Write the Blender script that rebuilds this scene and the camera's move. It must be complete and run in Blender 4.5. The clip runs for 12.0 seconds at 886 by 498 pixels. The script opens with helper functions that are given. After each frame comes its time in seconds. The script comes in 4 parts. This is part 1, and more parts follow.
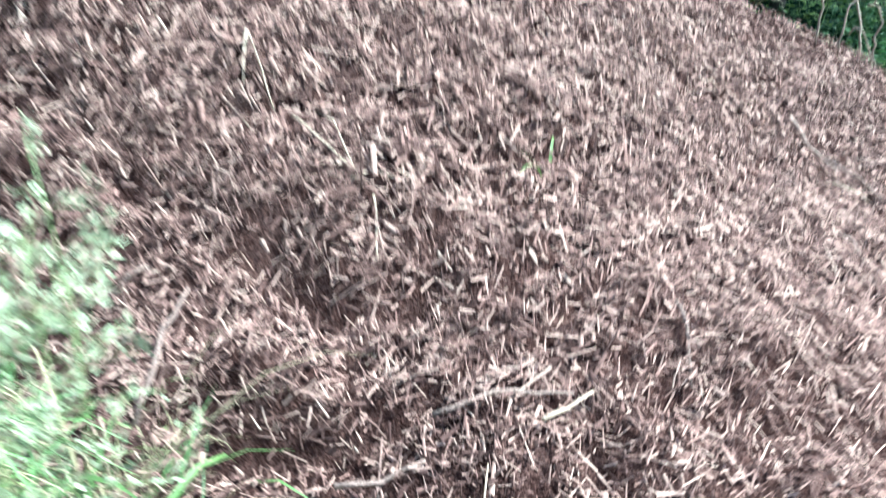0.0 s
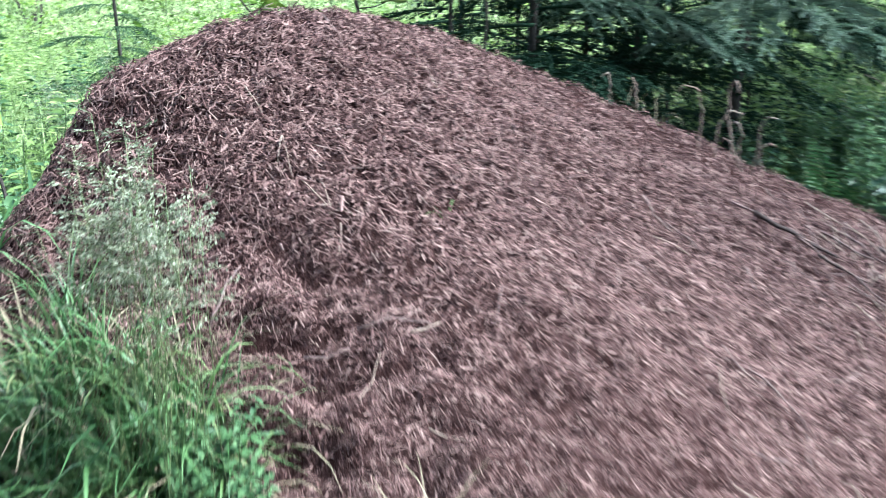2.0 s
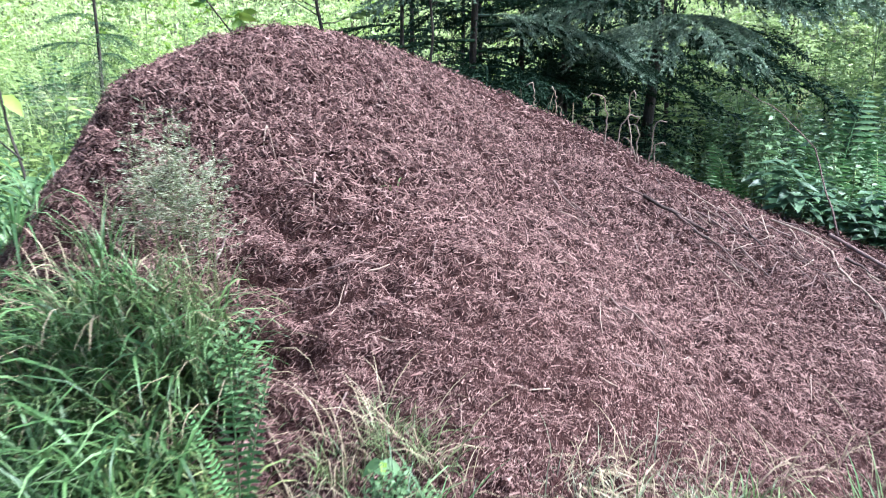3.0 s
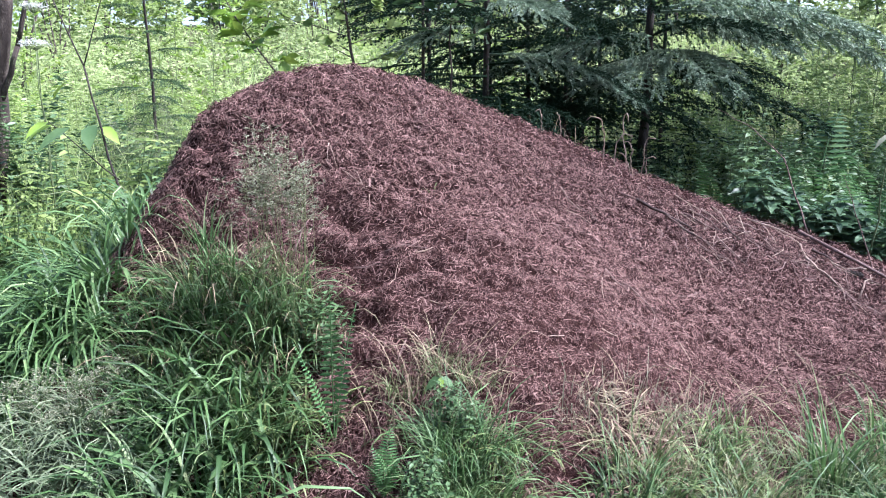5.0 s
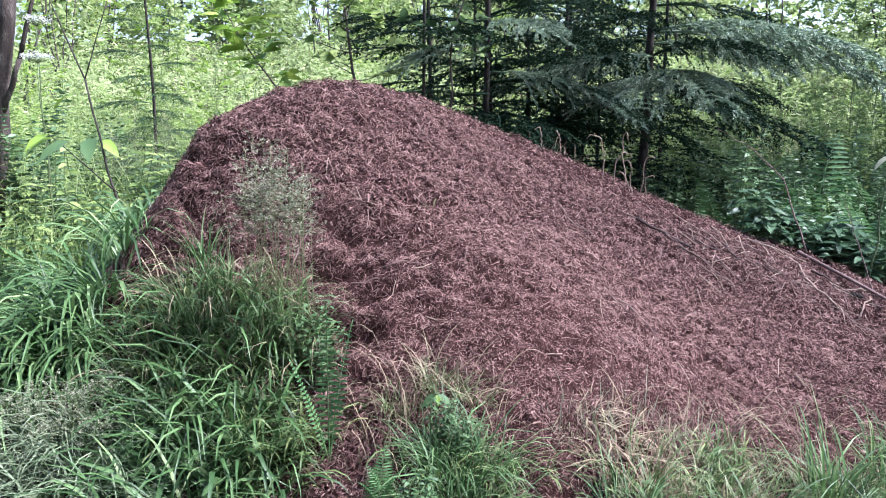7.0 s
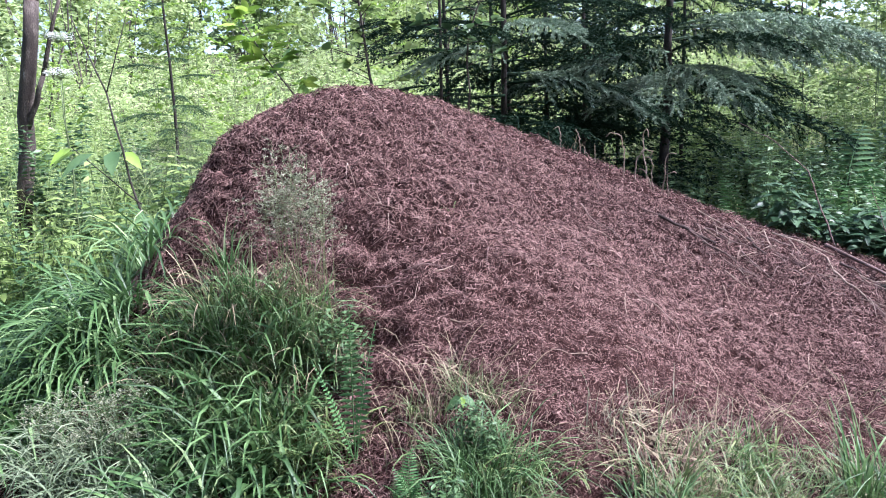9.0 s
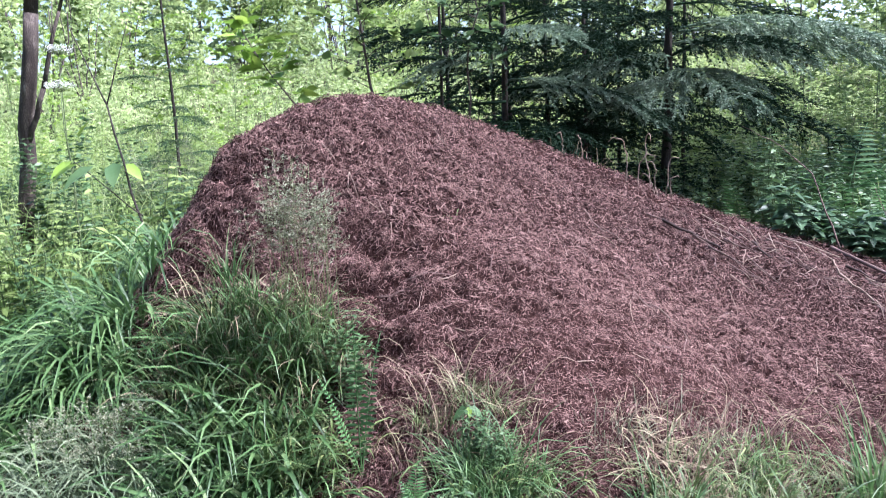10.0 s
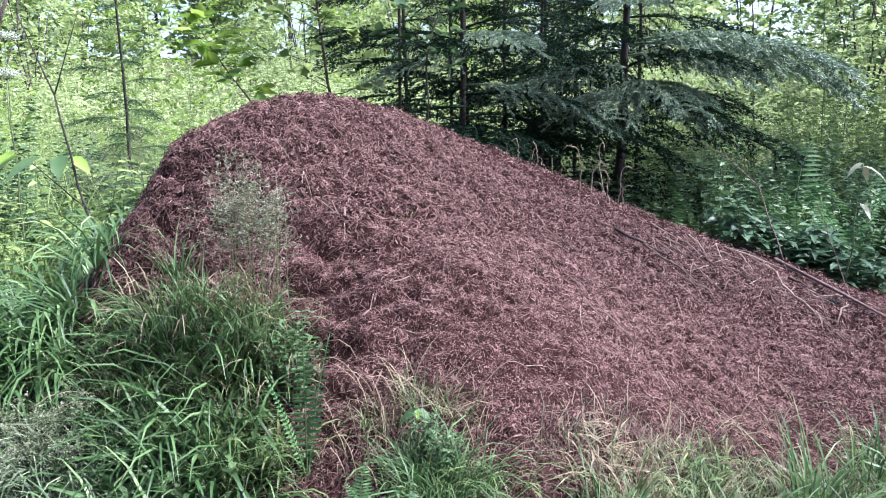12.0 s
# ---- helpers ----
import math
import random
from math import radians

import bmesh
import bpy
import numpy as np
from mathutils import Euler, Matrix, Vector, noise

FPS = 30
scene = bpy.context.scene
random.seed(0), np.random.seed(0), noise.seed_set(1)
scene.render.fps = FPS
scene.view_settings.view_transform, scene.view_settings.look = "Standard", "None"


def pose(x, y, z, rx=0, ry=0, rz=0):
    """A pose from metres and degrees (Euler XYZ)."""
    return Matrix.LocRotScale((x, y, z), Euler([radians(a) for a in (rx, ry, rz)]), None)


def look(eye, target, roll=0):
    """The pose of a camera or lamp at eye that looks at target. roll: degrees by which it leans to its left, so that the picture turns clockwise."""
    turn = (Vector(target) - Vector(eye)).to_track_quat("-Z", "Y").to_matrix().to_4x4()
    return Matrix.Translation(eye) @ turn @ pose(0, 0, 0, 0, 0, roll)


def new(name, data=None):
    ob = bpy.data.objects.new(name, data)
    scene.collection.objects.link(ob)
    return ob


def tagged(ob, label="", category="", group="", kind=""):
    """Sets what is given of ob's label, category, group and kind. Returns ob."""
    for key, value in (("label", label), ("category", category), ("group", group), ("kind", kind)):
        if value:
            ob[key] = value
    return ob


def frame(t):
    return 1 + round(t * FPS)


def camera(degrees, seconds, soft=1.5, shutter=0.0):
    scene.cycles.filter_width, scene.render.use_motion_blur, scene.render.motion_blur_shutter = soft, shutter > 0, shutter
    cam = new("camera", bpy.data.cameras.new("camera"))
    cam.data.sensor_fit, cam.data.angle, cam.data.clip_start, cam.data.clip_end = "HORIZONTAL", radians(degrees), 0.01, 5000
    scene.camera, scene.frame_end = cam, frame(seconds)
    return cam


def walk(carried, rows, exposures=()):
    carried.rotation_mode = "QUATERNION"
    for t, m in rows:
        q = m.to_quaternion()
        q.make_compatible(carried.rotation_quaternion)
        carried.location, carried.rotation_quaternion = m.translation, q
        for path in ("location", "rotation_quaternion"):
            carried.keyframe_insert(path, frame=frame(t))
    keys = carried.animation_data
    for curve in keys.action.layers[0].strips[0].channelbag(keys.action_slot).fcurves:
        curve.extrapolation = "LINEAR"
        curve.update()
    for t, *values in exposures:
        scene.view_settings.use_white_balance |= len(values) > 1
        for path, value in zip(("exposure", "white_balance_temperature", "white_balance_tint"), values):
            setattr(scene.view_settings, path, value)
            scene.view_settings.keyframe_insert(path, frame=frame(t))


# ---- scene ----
cam = camera(60.9, 12.0, 1.05, 0.7)
PATH = [
    (0, (0.097, 0.123, 1.399), (-0.084, 1.949, 0.604), -0.9),
    (0.4, (0.088, 0.002, 1.557), (-0.137, 1.844, 0.811), 0.0),
    (0.5, (0.08, -0.013, 1.569), (-0.182, 1.833, 0.843), 0.0),
    (1, (0.08, -0.113, 1.578), (-0.254, 1.721, 0.855), 1.3),
    (1.5, (0.308, -0.415, 1.583), (-0.062, 1.462, 1.0), 0.4),
    (2, (0.539, -0.785, 1.544), (0.192, 1.103, 0.984), -0.5),
    (2.3, (0.625, -1.095, 1.553), (0.37, 0.795, 0.949), -0.6),
    (2.5, (0.643, -1.211, 1.559), (0.413, 0.691, 0.985), 0.5),
    (2.7, (0.678, -1.3, 1.57), (0.453, 0.608, 1.013), 0.9),
    (4.3, (0.627, -2.061, 1.521), (0.38, -0.123, 1.091), -1.7),
    (4.5, (0.615, -2.111, 1.518), (0.367, -0.175, 1.083), -1.2),
    (5, (0.651, -2.153, 1.515), (0.403, -0.215, 1.085), -0.7),
    (5.5, (0.66, -2.18, 1.517), (0.416, -0.237, 1.111), -0.6),
    (6, (0.652, -2.153, 1.506), (0.406, -0.206, 1.119), -0.2),
    (6.5, (0.651, -2.142, 1.508), (0.405, -0.195, 1.123), 0.1),
    (8.5, (0.659, -2.14, 1.507), (0.384, -0.196, 1.127), -1.7),
    (9, (0.656, -2.134, 1.496), (0.351, -0.193, 1.124), -1.9),
    (9.5, (0.659, -2.13, 1.507), (0.352, -0.189, 1.131), -2.0),
    (10, (0.646, -2.112, 1.5), (0.336, -0.168, 1.145), -2.7),
    (10.5, (0.675, -2.101, 1.477), (0.386, -0.147, 1.159), -4.9),
    (11, (0.722, -2.084, 1.446), (0.576, -0.12, 1.096), -3.6),
    (11.5, (0.668, -2.103, 1.475), (0.5, -0.141, 1.124), -1.3),
    (12, (0.658, -2.112, 1.496), (0.464, -0.152, 1.147), -0.7),
]
EXPOSURES = [(0.0, 3.1, 4900, -16), (0.3, 2.95, 4930, -10), (0.5, 2.71, 4950, -4), (1.0, 2.6, 5020, 8), (1.5, 2.35, 5030, 6), (2.0, 2.38, 5030, 1),
             (2.5, 2.6, 5050, 4), (2.7, 2.55, 5100, 7), (4.3, 2.05, 5380, 22), (12.0, 2.05, 5380, 22)]
walk(cam, [(t, look(eye, target, roll)) for t, eye, target, roll in PATH], EXPOSURES)

# ---- light ----
SUN_AZ, SUN_EL = 84.0, 57.0      # compass heading towards the sun (0 = +y, clockwise), height
world = bpy.data.worlds.new("sky")
scene.world = world
world.use_nodes = True
wn = world.node_tree.nodes
sky = wn.new("ShaderNodeTexSky")
sky.sky_type, sky.sun_disc = 'NISHITA', False
sky.sun_elevation, sky.sun_rotation = radians(SUN_EL), radians(SUN_AZ)
sky.air_density, sky.dust_density = 1.0, 2.5
world.node_tree.links.new(sky.outputs[0], wn["Background"].inputs[0])
wn["Background"].inputs[1].default_value = 0.10
sun = new("sun", bpy.data.lights.new("sun", 'SUN'))
sun.data.energy, sun.data.angle, sun.data.color = 5.0, radians(11.0), (1.0, 0.95, 0.86)
SUN_DIR = Vector((math.sin(radians(SUN_AZ)) * math.cos(radians(SUN_EL)), math.cos(radians(SUN_AZ)) * math.cos(radians(SUN_EL)), math.sin(radians(SUN_EL))))
sun.matrix_basis = look(SUN_DIR * 60, (0, 0, 0))

# ---- materials ----
def material(name, stops, rough=0.6, translucent=0.0, noise_scale=6.0, noise_mix=0.5, bump=0.0, bump_scale=60.0, island=True, stretch=(1, 1, 1), spec=0.3, fine_share=0.35):
    """Colour runs along stops; chosen by island (or object) chance and by noise at two scales."""
    m = bpy.data.materials.new(name)
    m.use_nodes = True
    t = m.node_tree
    n, l = t.nodes, t.links
    bsdf = n["Principled BSDF"]
    ramp = n.new("ShaderNodeValToRGB")
    els = ramp.color_ramp.elements
    while len(els) < len(stops):
        els.new(0.5)
    for e, (p, c) in zip(els, stops):
        e.position, e.color = p, (*c, 1)
    co = n.new("ShaderNodeTexCoord")
    mp = n.new("ShaderNodeMapping")
    mp.inputs["Scale"].default_value = stretch
    l.new(co.outputs["Object"], mp.inputs[0])
    nz = n.new("ShaderNodeTexNoise")
    nz.inputs["Scale"].default_value, nz.inputs["Detail"].default_value = noise_scale, 8
    l.new(mp.outputs[0], nz.inputs["Vector"])
    fine = n.new("ShaderNodeTexNoise")
    fine.inputs["Scale"].default_value, fine.inputs["Detail"].default_value = noise_scale * 11, 3
    l.new(mp.outputs[0], fine.inputs["Vector"])
    add = n.new("ShaderNodeMix")
    add.inputs[0].default_value = fine_share
    l.new(nz.outputs[0], add.inputs[2])
    l.new(fine.outputs[0], add.inputs[3])
    wide = n.new("ShaderNodeMapRange")
    wide.inputs["From Min"].default_value, wide.inputs["From Max"].default_value = 0.28, 0.72
    l.new(add.outputs[0], wide.inputs[0])
    mix = n.new("ShaderNodeMix")
    mix.inputs[0].default_value = noise_mix
    if island:
        geo = n.new("ShaderNodeNewGeometry")
        l.new(geo.outputs["Random Per Island"], mix.inputs[2])
    else:
        inf = n.new("ShaderNodeObjectInfo")
        l.new(inf.outputs["Random"], mix.inputs[2])
    l.new(wide.outputs[0], mix.inputs[3])
    l.new(mix.outputs[0], ramp.inputs[0])
    l.new(ramp.outputs[0], bsdf.inputs["Base Color"])
    bsdf.inputs["Roughness"].default_value = rough
    bsdf.inputs["Specular IOR Level"].default_value = spec
    if bump:
        b = n.new("ShaderNodeBump")
        b.inputs["Strength"].default_value, b.inputs["Distance"].default_value = bump, 0.01
        bz = n.new("ShaderNodeTexNoise")
        bz.inputs["Scale"].default_value, bz.inputs["Detail"].default_value = bump_scale, 6
        l.new(mp.outputs[0], bz.inputs["Vector"])
        l.new(bz.outputs[0], b.inputs["Height"])
        l.new(b.outputs[0], bsdf.inputs["Normal"])
    if translucent:
        tr = n.new("ShaderNodeBsdfTranslucent")
        sh = n.new("ShaderNodeMixShader")
        sh.inputs[0].default_value = translucent
        l.new(ramp.outputs[0], tr.inputs[0])
        l.new(bsdf.outputs[0], sh.inputs[1])
        l.new(tr.outputs[0], sh.inputs[2])
        l.new(sh.outputs[0], n["Material Output"].inputs[0])
    return m


# soil under the litter, darkened to near black as shade between needles
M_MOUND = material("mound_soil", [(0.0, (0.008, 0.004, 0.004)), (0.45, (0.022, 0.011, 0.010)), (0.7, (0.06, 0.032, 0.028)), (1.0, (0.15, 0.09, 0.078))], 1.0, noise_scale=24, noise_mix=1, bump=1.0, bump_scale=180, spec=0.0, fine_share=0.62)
M_NEEDLE = material("dry_needles", [(0.0, (0.011, 0.006, 0.005)), (0.32, (0.042, 0.022, 0.020)), (0.58, (0.140, 0.079, 0.069)), (0.84, (0.255, 0.165, 0.141)), (1.0, (0.36, 0.27, 0.22))], 0.8, noise_scale=24, noise_mix=0.3, spec=0.06)
M_STRAW = material("dry_straw", [(0.0, (0.17, 0.115, 0.085)), (0.5, (0.26, 0.185, 0.14)), (1.0, (0.37, 0.29, 0.225))], 0.7, 0.0, 40, 0.5, 0.3, 300, island=False)
M_TWIG = material("dead_twig_bark", [(0.0, (0.07, 0.045, 0.04)), (0.5, (0.17, 0.11, 0.095)), (1.0, (0.33, 0.24, 0.20))], 0.85, 0.0, 30, 0.6, 0.6, 200, island=False)
M_BRANCH = material("dark_branch_bark", [(0.0, (0.03, 0.02, 0.016)), (0.5, (0.075, 0.05, 0.042)), (1.0, (0.17, 0.12, 0.10))], 0.9, 0.0, 30, 0.6, 0.6, 200, island=False)
M_SOIL = material("forest_soil", [(0.0, (0.014, 0.010, 0.007)), (0.3, (0.03, 0.025, 0.014)), (0.55, (0.05, 0.058, 0.022)), (1.0, (0.10, 0.115, 0.045))], 0.95, noise_scale=0.9, noise_mix=1, bump=0.8, bump_scale=25, spec=0.1)
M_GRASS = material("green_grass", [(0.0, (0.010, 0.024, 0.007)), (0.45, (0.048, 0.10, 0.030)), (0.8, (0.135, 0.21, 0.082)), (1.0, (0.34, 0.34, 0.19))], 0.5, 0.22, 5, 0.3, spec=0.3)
# lighter copy of the green grass: sunlight on the bank is in its colour
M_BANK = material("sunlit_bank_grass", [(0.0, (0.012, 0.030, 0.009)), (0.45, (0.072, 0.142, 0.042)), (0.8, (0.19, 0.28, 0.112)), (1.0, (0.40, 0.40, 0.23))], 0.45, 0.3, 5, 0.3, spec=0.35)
M_YELLOW = material("yellowish_short_grass", [(0.0, (0.02, 0.032, 0.010)), (0.45, (0.085, 0.135, 0.04)), (0.8, (0.20, 0.235, 0.085)), (1.0, (0.38, 0.33, 0.19))], 0.5, 0.25, 6, 0.3, spec=0.3)
M_GRASS_DULL = material("grey_green_grass", [(0.0, (0.035, 0.058, 0.018)), (0.45, (0.105, 0.145, 0.05)), (0.8, (0.20, 0.225, 0.10)), (1.0, (0.35, 0.29, 0.18))], 0.5, 0.25, 6, 0.3, spec=0.4)
M_PALE = material("pale_grass_seed", [(0.0, (0.10, 0.108, 0.065)), (0.5, (0.19, 0.20, 0.125)), (1.0, (0.35, 0.355, 0.25))], 0.6, 0.15, 8, 0.3)
M_DRYGRASS = material("withered_grass", [(0.0, (0.12, 0.095, 0.052)), (0.5, (0.22, 0.175, 0.108)), (1.0, (0.37, 0.315, 0.215))], 0.7, 0.15, 8, 0.3)
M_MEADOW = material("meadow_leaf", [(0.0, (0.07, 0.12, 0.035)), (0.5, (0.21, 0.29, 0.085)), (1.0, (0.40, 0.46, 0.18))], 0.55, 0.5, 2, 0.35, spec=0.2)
M_LEAF = material("herb_leaf", [(0.0, (0.027, 0.06, 0.022)), (0.5, (0.068, 0.125, 0.046)), (1.0, (0.145, 0.22, 0.097))], 0.45, 0.28, 6, 0.35, spec=0.3)
M_DEEP = material("deep_green_herb_leaf", [(0.0, (0.018, 0.044, 0.021)), (0.5, (0.046, 0.092, 0.044)), (1.0, (0.11, 0.18, 0.092))], 0.45, 0.2, 6, 0.35, spec=0.3)
M_LIME = material("lime_green_leaf", [(0.0, (0.12, 0.22, 0.03)), (0.5, (0.21, 0.33, 0.05)), (1.0, (0.34, 0.42, 0.08))], 0.45, 0.35, 6, 0.35, spec=0.4)
M_FERN = material("fern_leaf", [(0.0, (0.045, 0.11, 0.04)), (0.5, (0.085, 0.18, 0.06)), (1.0, (0.17, 0.28, 0.11))], 0.5, 0.3, 6, 0.3)
# near-black needles: the shade inside the spruces is put into the colour
M_SPRUCE = material("shaded_spruce_needle", [(0.0, (0.005, 0.013, 0.007)), (0.5, (0.016, 0.034, 0.018)), (0.8, (0.035, 0.062, 0.036)), (1.0, (0.085, 0.13, 0.08))], 0.75, 0.05, 5, 0.5, spec=0.05)
# pale fresh growth, lightened further to stand in for light on front boughs
M_SPRUCE_LIT = material("fresh_lit_spruce_needle", [(0.0, (0.04, 0.07, 0.04)), (0.4, (0.15, 0.215, 0.14)), (0.7, (0.28, 0.36, 0.25)), (1.0, (0.43, 0.50, 0.38))], 0.5, 0.15, 5, 0.3, spec=0.2)
M_SPRUCE_LIGHT = material("light_spruce_needle", [(0.0, (0.02, 0.045, 0.02)), (0.5, (0.055, 0.10, 0.045)), (1.0, (0.13, 0.19, 0.085))], 0.6, 0.15, 5, 0.5, spec=0.12)
M_SPRUCE_BARK = material("spruce_bark", [(0.0, (0.016, 0.013, 0.011)), (0.6, (0.042, 0.034, 0.028)), (1.0, (0.09, 0.078, 0.068))], 0.9, 0, 25, 0.85, 0.9, 120, island=False, stretch=(1, 1, 0.4))
M_BARK = material("brown_tree_bark", [(0.0, (0.018, 0.014, 0.012)), (0.5, (0.055, 0.042, 0.035)), (0.68, (0.11, 0.09, 0.075)), (1.0, (0.34, 0.32, 0.29))], 0.85, 0, 16, 0.92, 0.8, 120, island=False, stretch=(1, 1, 0.35))
M_STEM = material("green_plant_stem", [(0.0, (0.05, 0.07, 0.03)), (0.5, (0.09, 0.12, 0.05)), (1.0, (0.15, 0.18, 0.08))], 0.6, 0, 20, 0.5, island=False)
M_FLOWER = material("white_flower", [(0.0, (0.66, 0.68, 0.64)), (1.0, (0.82, 0.82, 0.80))], 0.6, 0.2, 10, 0.4)
# clearing grass and leaves: glare of the sun is painted in as paler colour
M_LIGHTGRASS = material("sunlit_meadow_grass", [(0.0, (0.15, 0.24, 0.07)), (0.5, (0.28, 0.37, 0.13)), (1.0, (0.45, 0.50, 0.26))], 0.5, 0.5, 2, 0.35, spec=0.25)
M_CLEARING = material("sunlit_clearing_leaf", [(0.0, (0.14, 0.20, 0.06)), (0.5, (0.29, 0.37, 0.14)), (1.0, (0.48, 0.53, 0.28))], 0.5, 0.5, 2, 0.35, spec=0.2)
M_SAGE = material("sage_green_grass", [(0.0, (0.06, 0.09, 0.042)), (0.5, (0.14, 0.18, 0.098)), (1.0, (0.28, 0.32, 0.205))], 0.55, 0.2, 8, 0.3)
M_CANOPY = material("canopy_leaf", [(0.0, (0.03, 0.08, 0.025)), (0.5, (0.06, 0.13, 0.035)), (1.0, (0.12, 0.20, 0.06))], 0.5, 0.3, 1, 0.4)

# ---- mesh helpers ----
rng = np.random.default_rng(7)


def U(a, b, n=None):
    return rng.uniform(a, b, n)


class Soup:
    """Gathers vertices and faces of one mesh."""
    def __init__(self):
        self.v, self.f, self.n = [], {3: [], 4: []}, 0

    def add(self, verts, faces):
        verts, faces = np.asarray(verts, float).reshape(-1, 3), np.asarray(faces, int)
        self.f[faces.shape[1]].append(faces + self.n)
        self.v.append(verts)
        self.n += len(verts)

    def more(self, faces_rel, start):
        self.f[faces_rel.shape[1]].append(faces_rel + start)

    def mesh(self, name, mat, smooth=True):
        v = np.concatenate(self.v)
        me = bpy.data.meshes.new(name)
        me.vertices.add(len(v))
        me.vertices.foreach_set("co", v.ravel())
        idx, starts, at = [], [], 0
        for k in (3, 4):
            if self.f[k]:
                f = np.concatenate(self.f[k])
                idx.append(f.ravel())
                starts.append(at + np.arange(len(f)) * k)
                at += f.size
        idx, starts = np.concatenate(idx), np.concatenate(starts)
        me.loops.add(len(idx))
        me.loops.foreach_set("vertex_index", idx.astype(np.int32))
        me.polygons.add(len(starts))
        me.polygons.foreach_set("loop_start", starts.astype(np.int32))
        me.update(calc_edges=True)
        me.validate()
        if smooth:
            me.polygons.foreach_set("use_smooth", np.ones(len(me.polygons), bool))
        me.materials.append(mat)
        return me


def unit(v):
    return v / np.maximum(np.linalg.norm(v, axis=-1, keepdims=True), 1e-9)


def blades(soup, base, az, length, width, lean, bend, segs=4, fold=0.25):
    """Grass blades: curved strips with a fold along the middle, tapering to the tip."""
    n = len(base)
    t = np.linspace(0, 1, segs + 1)
    th = lean[:, None] + bend[:, None] * t[None, :] ** 1.4
    d = np.stack([np.sin(th) * np.cos(az)[:, None], np.sin(th) * np.sin(az)[:, None], np.cos(th)], -1)
    step = (length / segs)[:, None, None]
    mid = np.concatenate([np.zeros((n, 1, 3)), np.cumsum((d[:, :-1] + d[:, 1:]) / 2 * step, 1)], 1) + base[:, None, :]
    tw = U(-0.7, 0.7, n)[:, None] * t[None, :]
    side = np.stack([-np.sin(az + 0)[:, None] * np.cos(tw), np.cos(az)[:, None] * np.cos(tw), np.sin(tw)], -1)
    w = (width[:, None] * np.minimum(1, 0.45 + 2.2 * t) * (1 - t ** 2.4) + 0.0004)[:, :, None] / 2
    nor = np.cross(side, d)
    v = np.stack([mid - side * w, mid + nor * w * fold, mid + side * w], 2).reshape(-1, 3)
    row = (segs + 1) * 3
    f = []
    for s in range(segs):
        for k in range(2):
            a = s * 3 + k
            f.append((a, a + 1, a + 4, a + 3))
    soup.add(v, (np.array(f)[None] + (np.arange(n) * row)[:, None, None]).reshape(-1, 4))


def leaves(soup, base, way, nor, length, width, droop=0.15):
    """Pointed leaves with a folded midrib."""
    n = len(base)
    way = unit(way)
    side = unit(np.cross(way, nor))
    up = np.cross(side, way)
    L, W = length[:, None], width[:, None]
    dr = droop * L * np.array([0, 0, -1.0])[None]
    def at(a, b, c):
        return base + way * L * a + side * W * b + up * W * c + dr * a * a
    v = np.stack([at(0, 0, 0), at(.28, .42, .10), at(.62, .38, .10), at(1, 0, 0), at(.62, -.38, .10), at(.28, -.42, .10), at(.30, 0, -.03), at(.64, 0, -.03)], 1).reshape(-1, 3)
    off = (np.arange(n) * 8)[:, None, None]
    start = soup.n
    soup.add(v, (np.array([(1, 2, 7, 6), (6, 7, 4, 5)])[None] + off).reshape(-1, 4))
    soup.more((np.array([(0, 1, 6), (2, 3, 7), (0, 6, 5), (7, 3, 4)])[None] + off).reshape(-1, 3), start)


def flat_leaves(soup, base, way, nor, length, width):
    """Small far leaves: two faces folded along the midrib."""
    n = len(base)
    way = unit(way)
    side = unit(np.cross(way, nor))
    up = np.cross(side, way)
    L, W = length[:, None], width[:, None]
    v = np.stack([base, base + way * L * .45 + side * W * .5 + up * W * .15, base + way * L, base + way * L * .45 - side * W * .5 + up * W * .15], 1).reshape(-1, 3)
    off = (np.arange(n) * 4)[:, None, None]
    soup.add(v, (np.array([(0, 1, 2), (0, 2, 3)])[None] + off).reshape(-1, 3))


def tube(soup, pts, radii, sides=6):
    """A round stem through the points, closed at its tip."""
    pts = np.asarray(pts, float)
    radii = np.broadcast_to(np.asarray(radii, float), (len(pts),))
    tan = unit(np.gradient(pts, axis=0))
    ref = np.array([0.31, 0.95, 0.05]) if abs(tan[0][2]) > 0.6 else np.array([0.05, 0.1, 1.0])
    a = unit(np.cross(tan, ref[None]))
    b = np.cross(tan, a)
    ang = np.arange(sides) * 2 * np.pi / sides
    v = pts[:, None] + radii[:, None, None] * (np.cos(ang)[None, :, None] * a[:, None] + np.sin(ang)[None, :, None] * b[:, None])
    f = [(i * sides + k, i * sides + (k + 1) % sides, (i + 1) * sides + (k + 1) % sides, (i + 1) * sides + k) for i in range(len(pts) - 1) for k in range(sides)]
    start = soup.n
    soup.add(v.reshape(-1, 3), f)
    top = (len(pts) - 1) * sides
    soup.more(np.array([(top, top + k, top + k + 1) for k in range(1, sides - 1)]), start)
    soup.more(np.array([(0, k + 1, k) for k in range(1, sides - 1)]), start)


def bent(a, b, n=7, wob=0.03, sag=0.0):
    """A wobbly line from a to b."""
    a, b = np.asarray(a, float), np.asarray(b, float)
    t = np.linspace(0, 1, n)[:, None]
    p = a + (b - a) * t
    p[1:-1] += rng.normal(0, wob, (n - 2, 3)) * np.linalg.norm(b - a) * 0.5
    p[:, 2] -= sag * np.sin(np.pi * t[:, 0])
    return p


